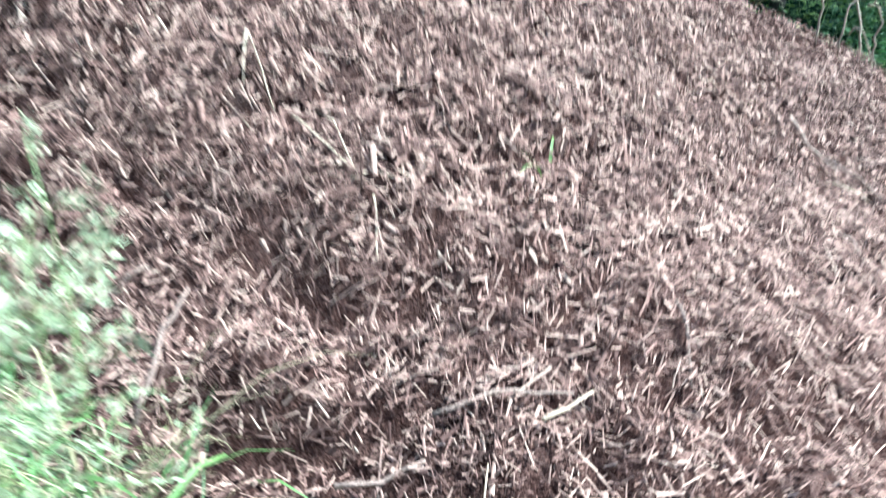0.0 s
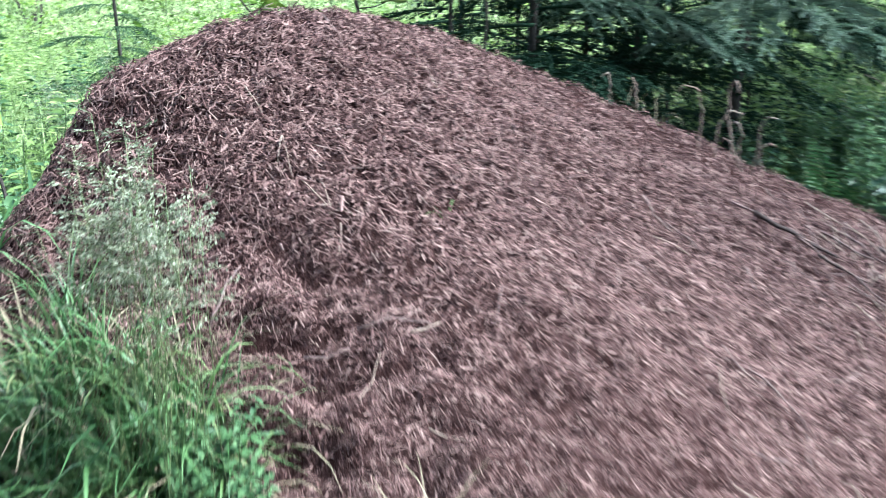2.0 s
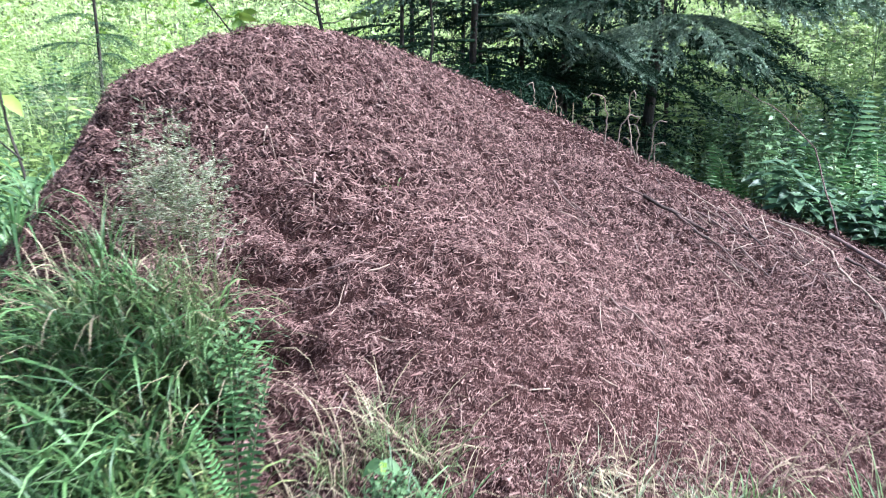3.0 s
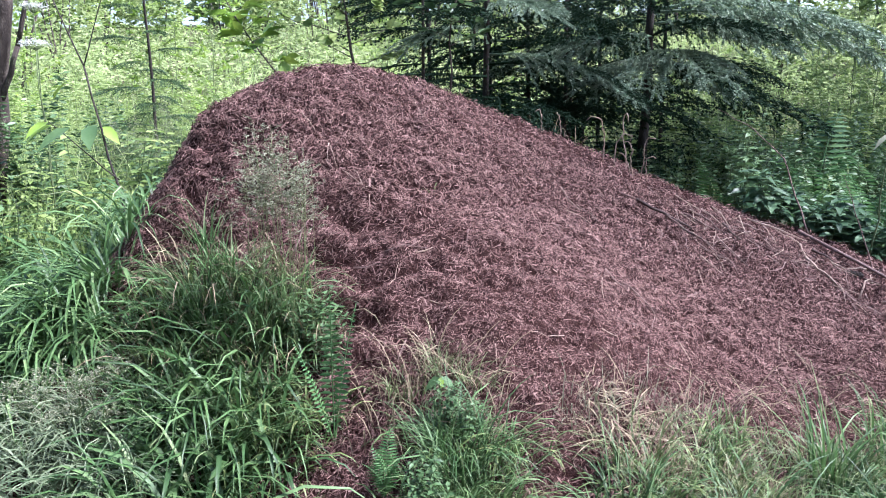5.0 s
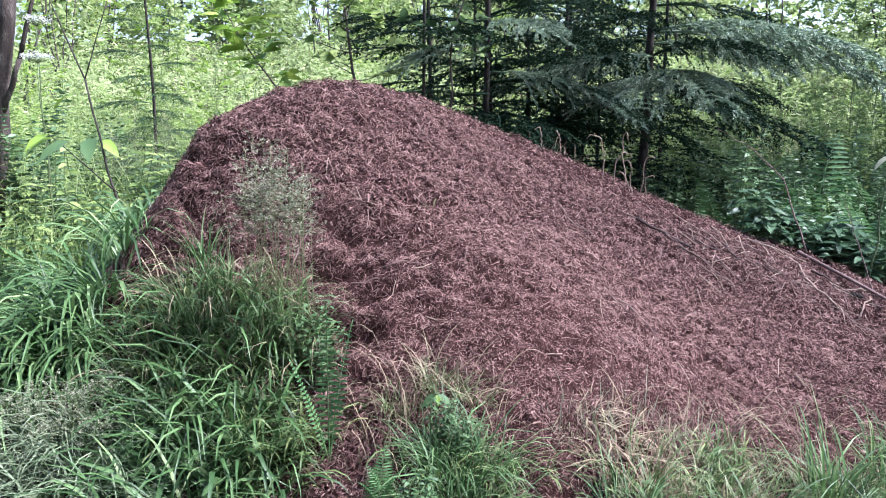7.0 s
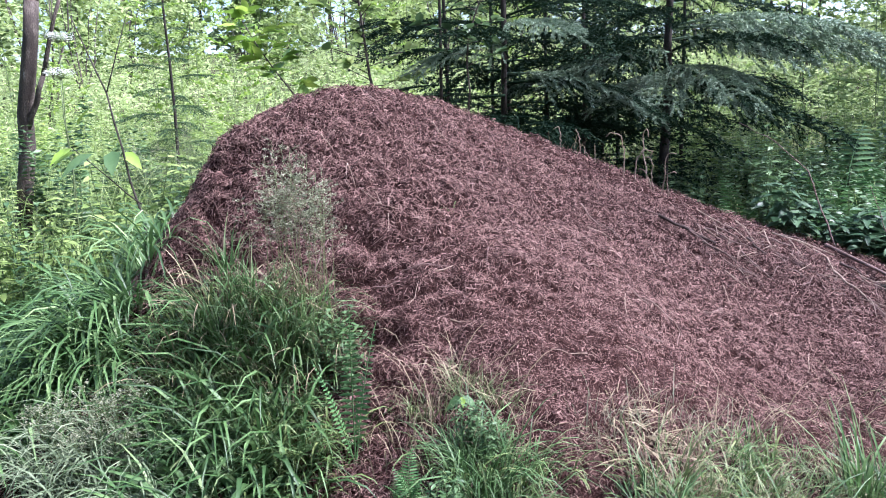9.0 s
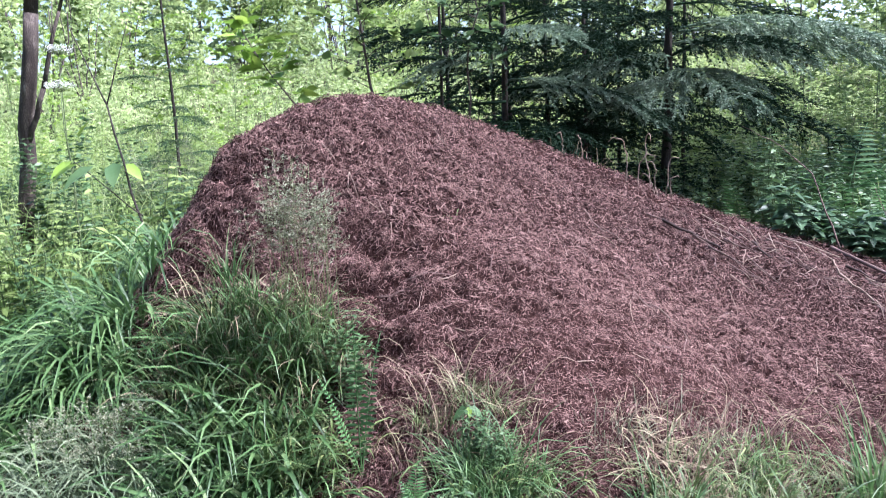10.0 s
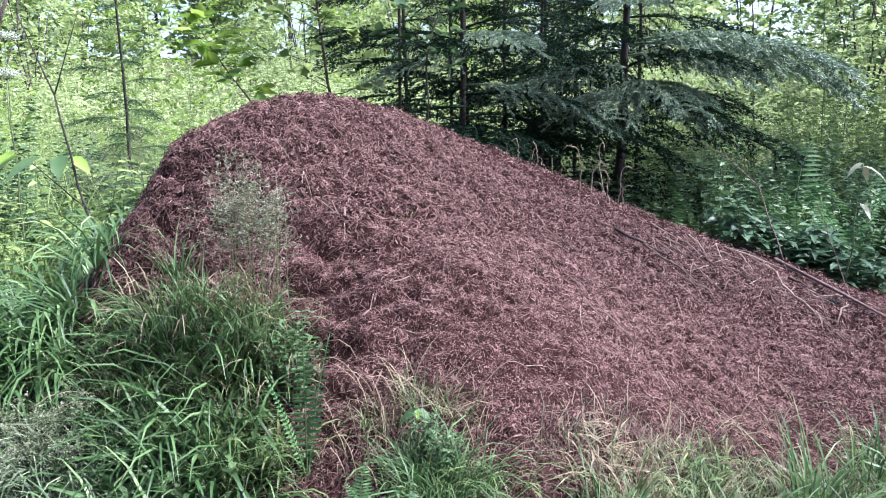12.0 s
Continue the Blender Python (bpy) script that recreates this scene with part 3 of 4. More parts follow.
# tufts along the mound's foot
for k in range(46):
    x = U(0.14, 3.0)
    y = U(-0.25, 0.06) + max(0.0, x - 0.9) * 0.42
    a, sc = U(0, 360), U(0.4, 0.75)
    if x > 0.9 or 0.3 < x < 0.6:
        grass((FINE + DULL)[k % 6], x, y, LB_FINE if k % 6 < 3 else LB_DULL, a, sc)
for k in range(24):
    x = U(0.95, 3.2)
    y = U(0.0, 0.22) + (x - 0.9) * 0.42
    grass(DULL[k % 3], x, y, LB_DULL, U(0, 360), U(0.4, 0.75))
for x, y, sc in [(1.75, 0.4, .55), (2.15, 0.62, .55), (2.6, .9, .6), (1.05, -0.02, .45)]:
    grass(BROAD[rng.integers(3)], x, y, LB_BROAD, U(0, 360), sc)
for x, y, sc in [(1.68, 0.44, .8), (1.74, 0.46, .7), (1.98, 0.66, .75), (2.1, 0.75, .8), (0.42, -0.02, .5), (0.34, 0.08, .45)]:
    grass(UPRIGHT[rng.integers(2)], x, y, "upright bright green grass blades at the mound's foot", U(0, 360), sc)
for x, y, sc in [(0.36, -0.22, .45)]:
    grass(REED[rng.integers(2)], x, y, "few wide blue-green reed-like grass blades", U(0, 360), sc)
for k in range(26):
    x = U(0.8, 2.5)
    grass((DRY + THIN_STRAW)[k % 4], x, U(-0.05, 0.3) + max(0, x - 0.9) * 0.42, LB_DRY, U(0, 360), U(0.35, 0.6) if k % 4 < 2 else U(.5, .9))
for k in range(30):
    x = U(0.92, 3.1)
    y = U(0.0, 0.4) + (x - 0.9) * 0.47
    grass(SHORT[k % 3], x, y, "short yellowish-green grass with withered blades", U(0, 360), U(0.45, 0.9))
for k in range(9):
    x, y = U(0.3, 0.64), U(-0.2, 0.16)
    grass(SHORT[k % 3], x, y, "short yellowish-green grass with withered blades", U(0, 360), U(0.6, 1.0))
for k in range(8):
    x, y = U(-0.95, -0.28), U(0.35, 0.72)
    grass(BANKFINE[k % 2], x, y, LB_FINE, U(0, 360), U(0.5, 0.75))
for x, y, sc in [(.35, .36, .4), (.45, .34, .4), (.2, .3, .45), (.3, .42, .35)]:
    grass(DULL[rng.integers(3)], x, y, LB_DULL, U(0, 360), sc)
for x, y, sc in [(.18, .4, .9), (.1, .26, .8), (.24, .32, 1.0), (.2, .2, .9), (.12, .12, .8), (.3, .34, 1.0), (.4, .3, .9), (.5, .22, .8), (.95, .45, .8), (1.3, .6, .9), (1.4, .75, .8), (1.6, .7, .9), (1.8, .95, .8), (.34, .45, .8), (.86, .32, .7), (1.15, .55, .7), (1.5, .8, .8), (1.9, 1.2, .8)]:
    grass(THIN_STRAW[rng.integers(2)], x, y, "few thin withered straws at the mound's foot", U(0, 360), sc)
for x, y, sc in [(0.75, 2.95, .8), (0.6, 3.1, .9), (0.35, 3.2, 1.0), (0.9, 3.0, .8), (-0.02, 3.0, .9)]:
    grass(STALKS[rng.integers(3)], x, y, "few withered grass stalks on the mound's crest", U(0, 360), sc)
for x, y, sc in [(.88, .38, 1), (.95, .42, .9), (.83, .44, .9), (.98, .36, .9), (.9, .3, 1), (.87, .5, .8)]:
    grass(TANGLE, x, y, "dead pale bleached grass tangle at the mound's foot", U(0, 360), sc)
# left bank
for k in range(54):
    x, y = U(-2.7, -1.22), U(0.45, 2.0)
    if heap(x, y) < 0.62:
        grass(FOUNTAIN[k % 3], x, y, "large fountain of arching green grass beside the mound", U(0, 360), U(0.6, 0.95))
for x, y, sc in [(-1.25, 1.1, .75), (-1.2, .85, .7), (-1.35, .7, .8), (-1.3, 1.35, .7), (-1.12, .62, .6), (-1.55, .9, .9), (-1.5, 1.2, .9), (-2.3, 1.75, 1.1), (-2.55, 1.9, 1.15), (-2.4, 2.1, 1.1), (-2.15, 1.95, 1.1), (-2.6, 2.3, 1.2), (-2.8, 2.1, 1.2)]:
    grass(FOUNTAIN[rng.integers(3)], x, y, "large fountain of arching green grass beside the mound", U(0, 360), sc)
for k in range(34):
    x, y = U(-3.4, -1.3), U(1.2, 3.6)
    if heap(x, y) < 0.75:
        grass((BROAD + FINE)[k % 6], x, y, "tall arching green grass beside the mound", U(0, 360), U(0.75, 1.15))

ARCH = [clump_mesh(34, 1.0, 0.012, 0.16, M_LIGHTGRASS, (1.0, 2.8), lean=(0.05, 0.6)) for _ in range(2)]
for k in range(34):
    x, y = U(-4.2, -1.5), U(2.3, 4.6)
    if k < 7:
        x, y = -3.5 + 0.13 * k, 2.55 + 0.05 * (k % 3)
    if heap(x, y) < 0.35:
        grass(ARCH[k % 2], x, y, "tall arching pale green meadow grass in the clearing", U(0, 360), U(0.8, 1.25), "meadow grass clumps")


def cane(x, y, hi, az, hook):
    """A withered stalk whose tip hooks over."""
    t = np.linspace(0, 1, 14)
    th = U(-.25, .35) + 0.25 * np.sin(5 * t + U(0, 6)) + hook * np.clip((t - 0.6) / 0.4, 0, 1) ** 1.2
    d = np.stack([np.sin(th) * math.cos(az), np.sin(th) * math.sin(az), np.cos(th)], -1) * hi * 1.25 / 13
    p = np.concatenate([np.zeros((1, 3)), np.cumsum(d[:-1], 0)]) + rng.normal(0, .004, (14, 3))
    p[0] = (0, 0, -0.02)
    s = Soup()
    tube(s, p, np.linspace(0.0042, 0.003, 14), 5)
    single("dry_stalk", s, M_STRAW, "withered pale stalk with a hooked tip behind the mound", "dry stalk", (x, y, float(top_z(x, y)[0])), "hooked dry stalks")


for x, y, hi, az in [(1.06, 2.72, .30, 3.6), (1.12, 2.70, .24, .3), (1.2, 2.72, .36, 5.0), (1.24, 2.68, .2, 3.3), (1.3, 2.7, .24, -.3), (1.34, 2.72, .17, .1), (1.22, 2.66, .14, 2.8)]:
    cane(x, y, hi, az, U(2.0, 3.4))
for x, y in [(0.66, 2.95), (0.8, 2.93)]:
    cane(x, y, U(0.12, 0.18), U(0, 6.28), U(1.8, 3.3))

for k in range(34):
    x, y = (U(-0.78, -0.26), U(0.3, 0.6)) if k % 2 else (U(-0.34, -0.1), U(-0.2, 0.35))
    grass(SHORT[k % 3], x, y, "short yellowish-green grass with withered blades", U(0, 360), U(0.7, 1.1))
for k in range(30):
    x, y = U(-1.0, -0.2), U(0.5, 0.86)
    if x + y < 0.42:
        grass((SHORT + BANKFINE + UPRIGHT)[k % 7], x, y, "tall yellowish-green grass standing against the mound", U(0, 360), U(0.75, 1.1) if k % 7 < 3 else U(0.5, 0.7))
for x, y, sc in [(-1.35, 0.35, .7), (-1.2, 0.5, .65), (-1.45, 0.55, .75), (-1.28, 0.2, .6), (-1.12, 0.66, .55), (-1.6, 0.4, .75), (-1.5, 0.2, .7)]:
    grass(FOUNTAIN[rng.integers(3)], x, y, "large fountain of arching green grass beside the mound", U(0, 360), sc)
for x, y, sc in [(-0.5, 0.5, .9), (-0.38, 0.42, .8), (-0.62, 0.44, .85), (-0.45, 0.2, .9), (-0.55, 0.32, .9), (-0.7, 0.62, .8), (-0.5, 0.64, .75), (-0.6, 0.56, .8), (-0.36, 0.56, .7), (-0.82, 0.58, .7), (-0.42, 0.68, .6)]:
    grass(TALLBANK[rng.integers(2)], x, y, "tall green grass blades at the mound's foot, lightened as if sunlit", U(0, 360), sc)
for k in range(16):
    x, y = U(-0.95, -0.2), U(0.45, 0.85)
    if x + y < 0.45:
        grass((STALKS + THIN_STRAW)[k % 5], x, y, "few withered grass stalks standing among green blades", U(0, 360), U(0.9, 1.3))

SPRIG = clump_mesh(3, 0.15, 0.0055, 0.02, M_YELLOW, (1.2, 2.4), lean=(0.0, 0.25))
grass(SPRIG, 0.16, 1.37, "small yellowish-green grass sprig growing on the mound", 40, 1.0, "grass sprigs")
grass(SPRIG, 0.62, 1.95, "small yellowish-green grass sprig growing on the mound", 150, 0.5, "grass sprigs")


# ---- pale seed-head grass ----
rng = np.random.default_rng(24)
def seed_grass(x, y, hi, n, label, lean=0.15, foot=0.08):
    """Stems with open panicles of pale spikelets."""
    ob = thing("flowering_grass", label, "grass", (x, y, float(top_z(x, y)[0])), "flowering grasses")
    stems, heads = Soup(), Soup()
    for k in range(n):
        a = U(0, 6.28)
        b = np.array([U(-foot, foot), U(-foot, foot), 0])
        H = hi * U(0.86, 1.02)
        tip = b + np.array([math.cos(a) * lean * H * U(.3, 1.6), math.sin(a) * lean * H * U(.3, 1.6), H])
        p = bent(b, tip, 7, 0.015)
        tube(stems, p, np.linspace(0.0012, 0.0006, 7), 4)
        for q in range(15):
            t = 1 - 0.27 * (q / 15)
            c = p[-1] * t + p[0] * (1 - t)
            aa = U(0, 6.28)
            l = (0.025 + 0.055 * (q / 15)) * U(0.6, 1.3)
            e = c + np.array([math.cos(aa) * l, math.sin(aa) * l, l * U(-0.1, 0.6)])
            tube(stems, [c, e], [0.0006, 0.0004], 3)
            m = 9
            u = U(0.3, 1.05, m)[:, None]
            pos = c + (e - c) * u + rng.normal(0, 0.0035, (m, 3))
            way = (e - c)[None] / l + rng.normal(0, 0.35, (m, 3))
            leaves(heads, pos, way, rng.normal(0, 1, (m, 3)), U(0.006, 0.012, m), U(0.0024, 0.0042, m), 0.0)
    part("stem", stems, M_GRASS_DULL, ob, "thin pale stems", kind="stuff")
    part("panicle", heads, M_PALE, ob, "open pale green seed heads", kind="stuff")
    return ob


LB_SEED = "pale green flowering grass with open feathery seed heads"
for x, y, top in [(-0.32, 0.57, 1.42), (-0.37, 0.55, 1.38), (-0.27, 0.53, 1.38), (-0.22, 0.48, 1.34), (-0.31, 0.47, 1.32), (-0.39, 0.48, 1.32), (-0.27, 0.43, 1.27), (-0.35, 0.52, 1.26), (-0.42, 0.50, 1.20), (-0.21, 0.45, 1.22)]:
    seed_grass(x, y, top - float(top_z(x, y)[0]), 4, LB_SEED, 0.06, 0.05)
for x, y in [(-0.9, 0.1), (-1.0, 0.25), (-1.1, 0.15)]:
    seed_grass(x, y, 0.26, 9, "low pale flowering grass with feathery seed heads", 0.5)


# ---- ferns ----
def frond_mesh(L, pairs=17, wide=0.34, droop=1.1):
    s = Soup()
    t = np.linspace(0, 1, 12)
    th = 0.25 * min(1, droop) + droop * t ** 1.3
    d = np.stack([np.sin(th), 0 * th, np.cos(th)], -1) * (L / 11)
    p = np.concatenate([np.zeros((1, 3)), np.cumsum(d[:-1], 0)])
    tube(s, p, np.linspace(0.003, 0.001, 12), 5)
    for k in range(pairs):
        u = 0.15 + 0.84 * k / pairs
        c = np.array([np.interp(u, t, p[:, i]) for i in range(3)])
        a = np.interp(u, t, th)
        fwd, nor = np.array([math.sin(a), 0, math.cos(a)]), np.array([-math.cos(a), 0, math.sin(a)])
        l = wide * L * math.sin(min(1.0, 0.25 + (u - 0.15) * 2.2) * math.pi / 2) * (1.02 - u) ** 0.8
        for sg in (-1, 1):
            way = np.array([0, sg * 1.0, 0]) + fwd * 0.35 - nor * 0.15
            leaves(s, c[None], way[None], nor[None], np.array([l]), np.array([max(0.007, min(l * 0.30, 0.6 * L / pairs))]), 0.12)
    return s.mesh("frond", M_FERN)


FRONDS = [frond_mesh(0.42), frond_mesh(0.5, 22), frond_mesh(0.36, 18)]


def fern(x, y, n, sc, label, group="ferns"):
    ob = thing("fern", label, "fern", (x, y, float(top_z(x, y)[0])), group)
    for k in range(n):
        part("frond", FRONDS[k % 3], None, ob, m=pose(0, 0, 0, 0, U(-25, 10), 360 * k / n + U(-20, 20)) @ Matrix.Scale(sc * U(.8, 1.1), 4))
    return ob


upright = thing("fern", "narrow upright green fern at the mound's foot", "fern", (-0.03, 0.17, float(top_z(-0.03, 0.17)[0])), "ferns")
for L, turn, tilt in [(0.60, -70, 0), (0.50, 60, 6), (0.40, 170, 12)]:
    part("frond", frond_mesh(L, 22, 0.13, 0.25), None, upright, m=pose(0, 0, 0, 0, tilt, turn))
fern(0.19, -0.06, 5, 0.5, "low green fern at the mound's foot")
for x, y, sc in [(3.1, 3.7, 1.6), (2.6, 4.1, 1.7), (3.3, 4.4, 2.4), (3.9, 3.9, 2.2), (2.1, 4.3, 1.7), (3.6, 3.5, 2.2), (3.0, 4.6, 2.6), (4.2, 4.6, 2.6), (3.7, 4.9, 2.8)]:
    fern(x, y, 7, sc, "tall green bracken fern behind the mound", "bracken behind the mound")


# ---- leafy herbs ----
rng = np.random.default_rng(25)
def herb_mesh(stems, hi, leaf, wide, gap, mat, spread=0.12, lean=0.25, whorl=2, far=False):
    st, lf = Soup(), Soup()
    for k in range(stems):
        a = U(0, 6.28)
        b = np.array([math.cos(a), math.sin(a), 0]) * U(0, spread)
        H = hi * U(0.65, 1.05)
        tip = b + np.array([math.cos(a) * lean * H * U(.2, 1.3), math.sin(a) * lean * H * U(.2, 1.3), H])
        p = bent(b, tip, 8, 0.02)
        tube(st, p[::2] if far else p, np.linspace(0.004, 0.0015, 4 if far else 8), 3 if far else 5)
        m = int(H / gap)
        for q in range(m):
            u = 0.2 + 0.8 * (q + 0.5) / m
            c = np.array([np.interp(u, np.linspace(0, 1, 8), p[:, i]) for i in range(3)])
            a0 = q * 1.57 + U(-.3, .3)
            ang = a0 + np.arange(whorl) * 6.283 / whorl
            way = np.stack([np.cos(ang), np.sin(ang), U(-.1, .5, whorl)], -1)
            size = leaf * (1.15 - 0.6 * abs(u - 0.55)) * U(.7, 1.1, whorl)
            nn = np.tile([0, 0, 1.0], (whorl, 1)) + rng.normal(0, .6 if far else .25, (whorl, 3))
            if far:
                flat_leaves(lf, np.tile(c, (whorl, 1)), way - [0, 0, .2], nn, size, size * wide)
            else:
                leaves(lf, np.tile(c, (whorl, 1)), way, nn, size, size * wide, 0.3)
    return st.mesh("stem", M_STEM), lf.mesh("foliage", mat)


def herb(name, meshes, x, y, sc, label, group, turn=None, category="herb"):
    ob = thing(name, label, category, (x, y, float(top_z(x, y)[0]) - 0.01), group, turn=U(0, 360) if turn is None else turn)
    ob.scale = (sc, sc, sc)
    part("stem", meshes[0], None, ob, kind="stuff")
    part("foliage", meshes[1], None, ob, kind="stuff")
    return ob


NETTLE = [herb_mesh(9, 0.8, 0.085, 0.5, 0.07, M_LEAF) for _ in range(3)]
LIGHTHERB = [herb_mesh(9, 0.9, 0.095, 0.42, 0.06, M_MEADOW) for _ in range(2)]
LANCE = [herb_mesh(6, 0.46, 0.21, 0.36, 0.085, M_DEEP, 0.18, 0.5, 3) for _ in range(2)]
MEADOWHERB = [herb_mesh(14, 1.0, 0.06, 0.4, 0.045, M_MEADOW, 0.3, far=True) for _ in range(3)]
TALLHERB = [herb_mesh(12, 1.5, 0.065, 0.36, 0.035, M_MEADOW, 0.32, 0.25, 3, True), herb_mesh(11, 1.4, 0.075, 0.42, 0.04, M_LEAF, 0.3, 0.2, 3, True), herb_mesh(10, 1.6, 0.07, 0.42, 0.04, M_LIME, 0.32, 0.25, 3, True)]
for k in range(30):
    x, y = U(-4.0, -1.5), U(1.9, 4.4)
    if heap(x, y) < 0.4:
        herb("nettle", (LIGHTHERB + NETTLE)[k % 3], x, y, U(0.8, 1.2), "green leafy herb growing beside the mound", "herbs beside the mound")
for x, y in [(2.12, 2.98), (2.3, 2.92), (2.5, 2.9), (2.2, 3.15), (2.45, 3.15), (2.7, 2.95), (2.85, 2.85), (2.65, 3.2), (2.95, 3.1), (3.1, 2.9)]:
    herb("broad_leaved_herb", LANCE[rng.integers(2)], x, y, U(0.6, 0.85), "low bush of long pointed green leaves behind the mound", "long-leaved herbs")
for k in range(20):
    x, y = U(1.2, 4.5), U(3.2, 5.5)
    herb("nettle", NETTLE[k % 3], x, y, U(0.7, 1.1), "green leafy herb under the spruces", "herbs under the spruces")
for k in range(60):
    x, y = U(-8, 9), U(4.6, 10)
    herb("meadow_herb", MEADOWHERB[k % 3], x, y, U(0.9, 1.6), "sunlit leafy meadow herb", "meadow herbs")
for k in range(64):
    x, y = U(-6.5, -1.3), U(3.3, 8.5)
    herb("tall_herb", TALLHERB[1 if y < 5.2 else (k % 3 if k % 5 else 0)], x, y, U(0.7, 1.1), "tall leafy green plant in the sunlit clearing", "tall clearing plants")
for k in range(16):
    x, y = U(1.4, 4.8), U(4.9, 6.4)
    herb("tall_herb", TALLHERB[1], x, y, U(0.6, 0.95), "tall dark green leafy plant under the spruces", "herbs under the spruces")
for k in range(26):
    x, y = U(2.6, 5.5), U(4.4, 6.6)
    herb("tall_herb", TALLHERB[1], x, y, U(0.6, 1.0), "tall dark green leafy plant under the spruces", "herbs under the spruces")
for k in range(34):
    x, y = U(3.6, 8.5), U(5.5, 9)
    herb("tall_herb", TALLHERB[0], x, y, U(0.6, 1.0), "tall leafy green plant in the sunlit clearing", "tall clearing plants")
for x, y, sc in [(0.34, -0.2, .34), (0.62, -0.28, .32), (-0.17, 0.52, .38), (-0.24, 0.5, .34), (-0.12, 0.44, .34), (-0.3, 0.56, .3), (0.36, 0.17, .28), (0.42, 0.12, .26), (0.46, 0.17, .2)]:
    herb("nettle", NETTLE[1], x, y, sc, "small green herb at the mound's foot", "herbs at the mound's foot")
for x, y, sc in [(0.34, 0.16, .42), (0.42, 0.05, .5), (0.5, -0.05, .55)]:
    grass(FINE[rng.integers(3)], x, y, LB_FINE, U(0, 360), sc)


def seedling(x, y, hi):
    z = float(top_z(x, y)[0])
    ob = thing("seedling", "thin seedling with a yellowish-green leaf at the mound's foot", "seedling", (x, y, z))
    st = Soup()
    tube(st, bent((0, 0, -.02), (.01, 0, hi), 6, .01), np.linspace(.003, .0015, 6), 6)
    stem = part("stem", st, M_STEM, ob)
    for dx, dy, l, mat in [(.3, -.9, .034, M_LIME), (-.9, -.2, .06, M_LEAF), (.9, .1, .06, M_LEAF)]:
        f = Soup()
        leaves(f, np.array([[.01, 0, hi - .02]]), np.array([[dx, dy, -.5]]), np.array([[0, -.4, 1.0]]), np.array([l]), np.array([l * .7]), .3)
        part("leaf", f, mat, stem)


seedling(0.325, 0.2, 0.2)


# ---- spruces ----
rng = np.random.default_rng(26)
def spray_mesh(L, needles, mat, thick=1.0):
    """A bough of long parallel shoots that hang over at their ends, thickly clothed in needles."""
    s = Soup()
    t = np.linspace(0, 1, 9)
    main = np.stack([L * t, 0.04 * L * np.sin(3 * t + U(0, 3)), 0.12 * L * t - 0.34 * L * t ** 2], -1)
    tube(s, main, np.linspace(0.009, 0.003, 9), 6)
    segs = [(main[i], main[i + 1]) for i in range(4, 8)]
    for u in np.arange(0.14, 1.0, 0.062 / L):
        c = np.array([np.interp(u, t, main[:, i]) for i in range(3)])
        for sg in (-1, 1):
            l = L * (0.34 * (1 - u) + 0.22) * U(.75, 1.15)
            a = U(.5, .95)
            v = np.linspace(0, 1, 6)
            fall = U(.25, .6)
            p = c + l * np.stack([np.cos(a) * v, sg * np.sin(a) * v, 0.10 * v - fall * v ** 2.2], -1) + rng.normal(0, .006, (6, 3)) * v[:, None]
            tube(s, p, np.linspace(0.003, 0.0014, 6), 3)
            segs += [(p[i], p[i + 1]) for i in range(5)]
            for w in U(.3, .85, 2):
                q = np.array([np.interp(w, v, p[:, i]) for i in range(3)])
                segs.append((q, q + U(.06, .13) * np.array([np.cos(a) + U(-.2, .5), sg * np.sin(a) * U(-.4, 1.2), -U(.3, .9)])))
    A, B = np.array([a for a, b in segs]), np.array([b for a, b in segs])
    idx = np.repeat(np.arange(len(segs)), rng.poisson(np.linalg.norm(B - A, axis=1) * needles))
    n = len(idx)
    pos = A[idx] + (B - A)[idx] * U(0, 1.02, n)[:, None]
    ax = unit(B - A)[idx]
    r = rng.normal(0, 1, (n, 3)) + np.array([0, 0, 0.4])
    r = unit(r - ax * (r * ax).sum(-1, keepdims=True))
    flat_leaves(s, pos, ax + r * 0.65, rng.normal(0, .6, (n, 3)) + np.array([0, 0, 1.0]), U(0.020, 0.030, n), U(0.0042, 0.0062, n) * thick)
    return s.mesh("bough", mat)


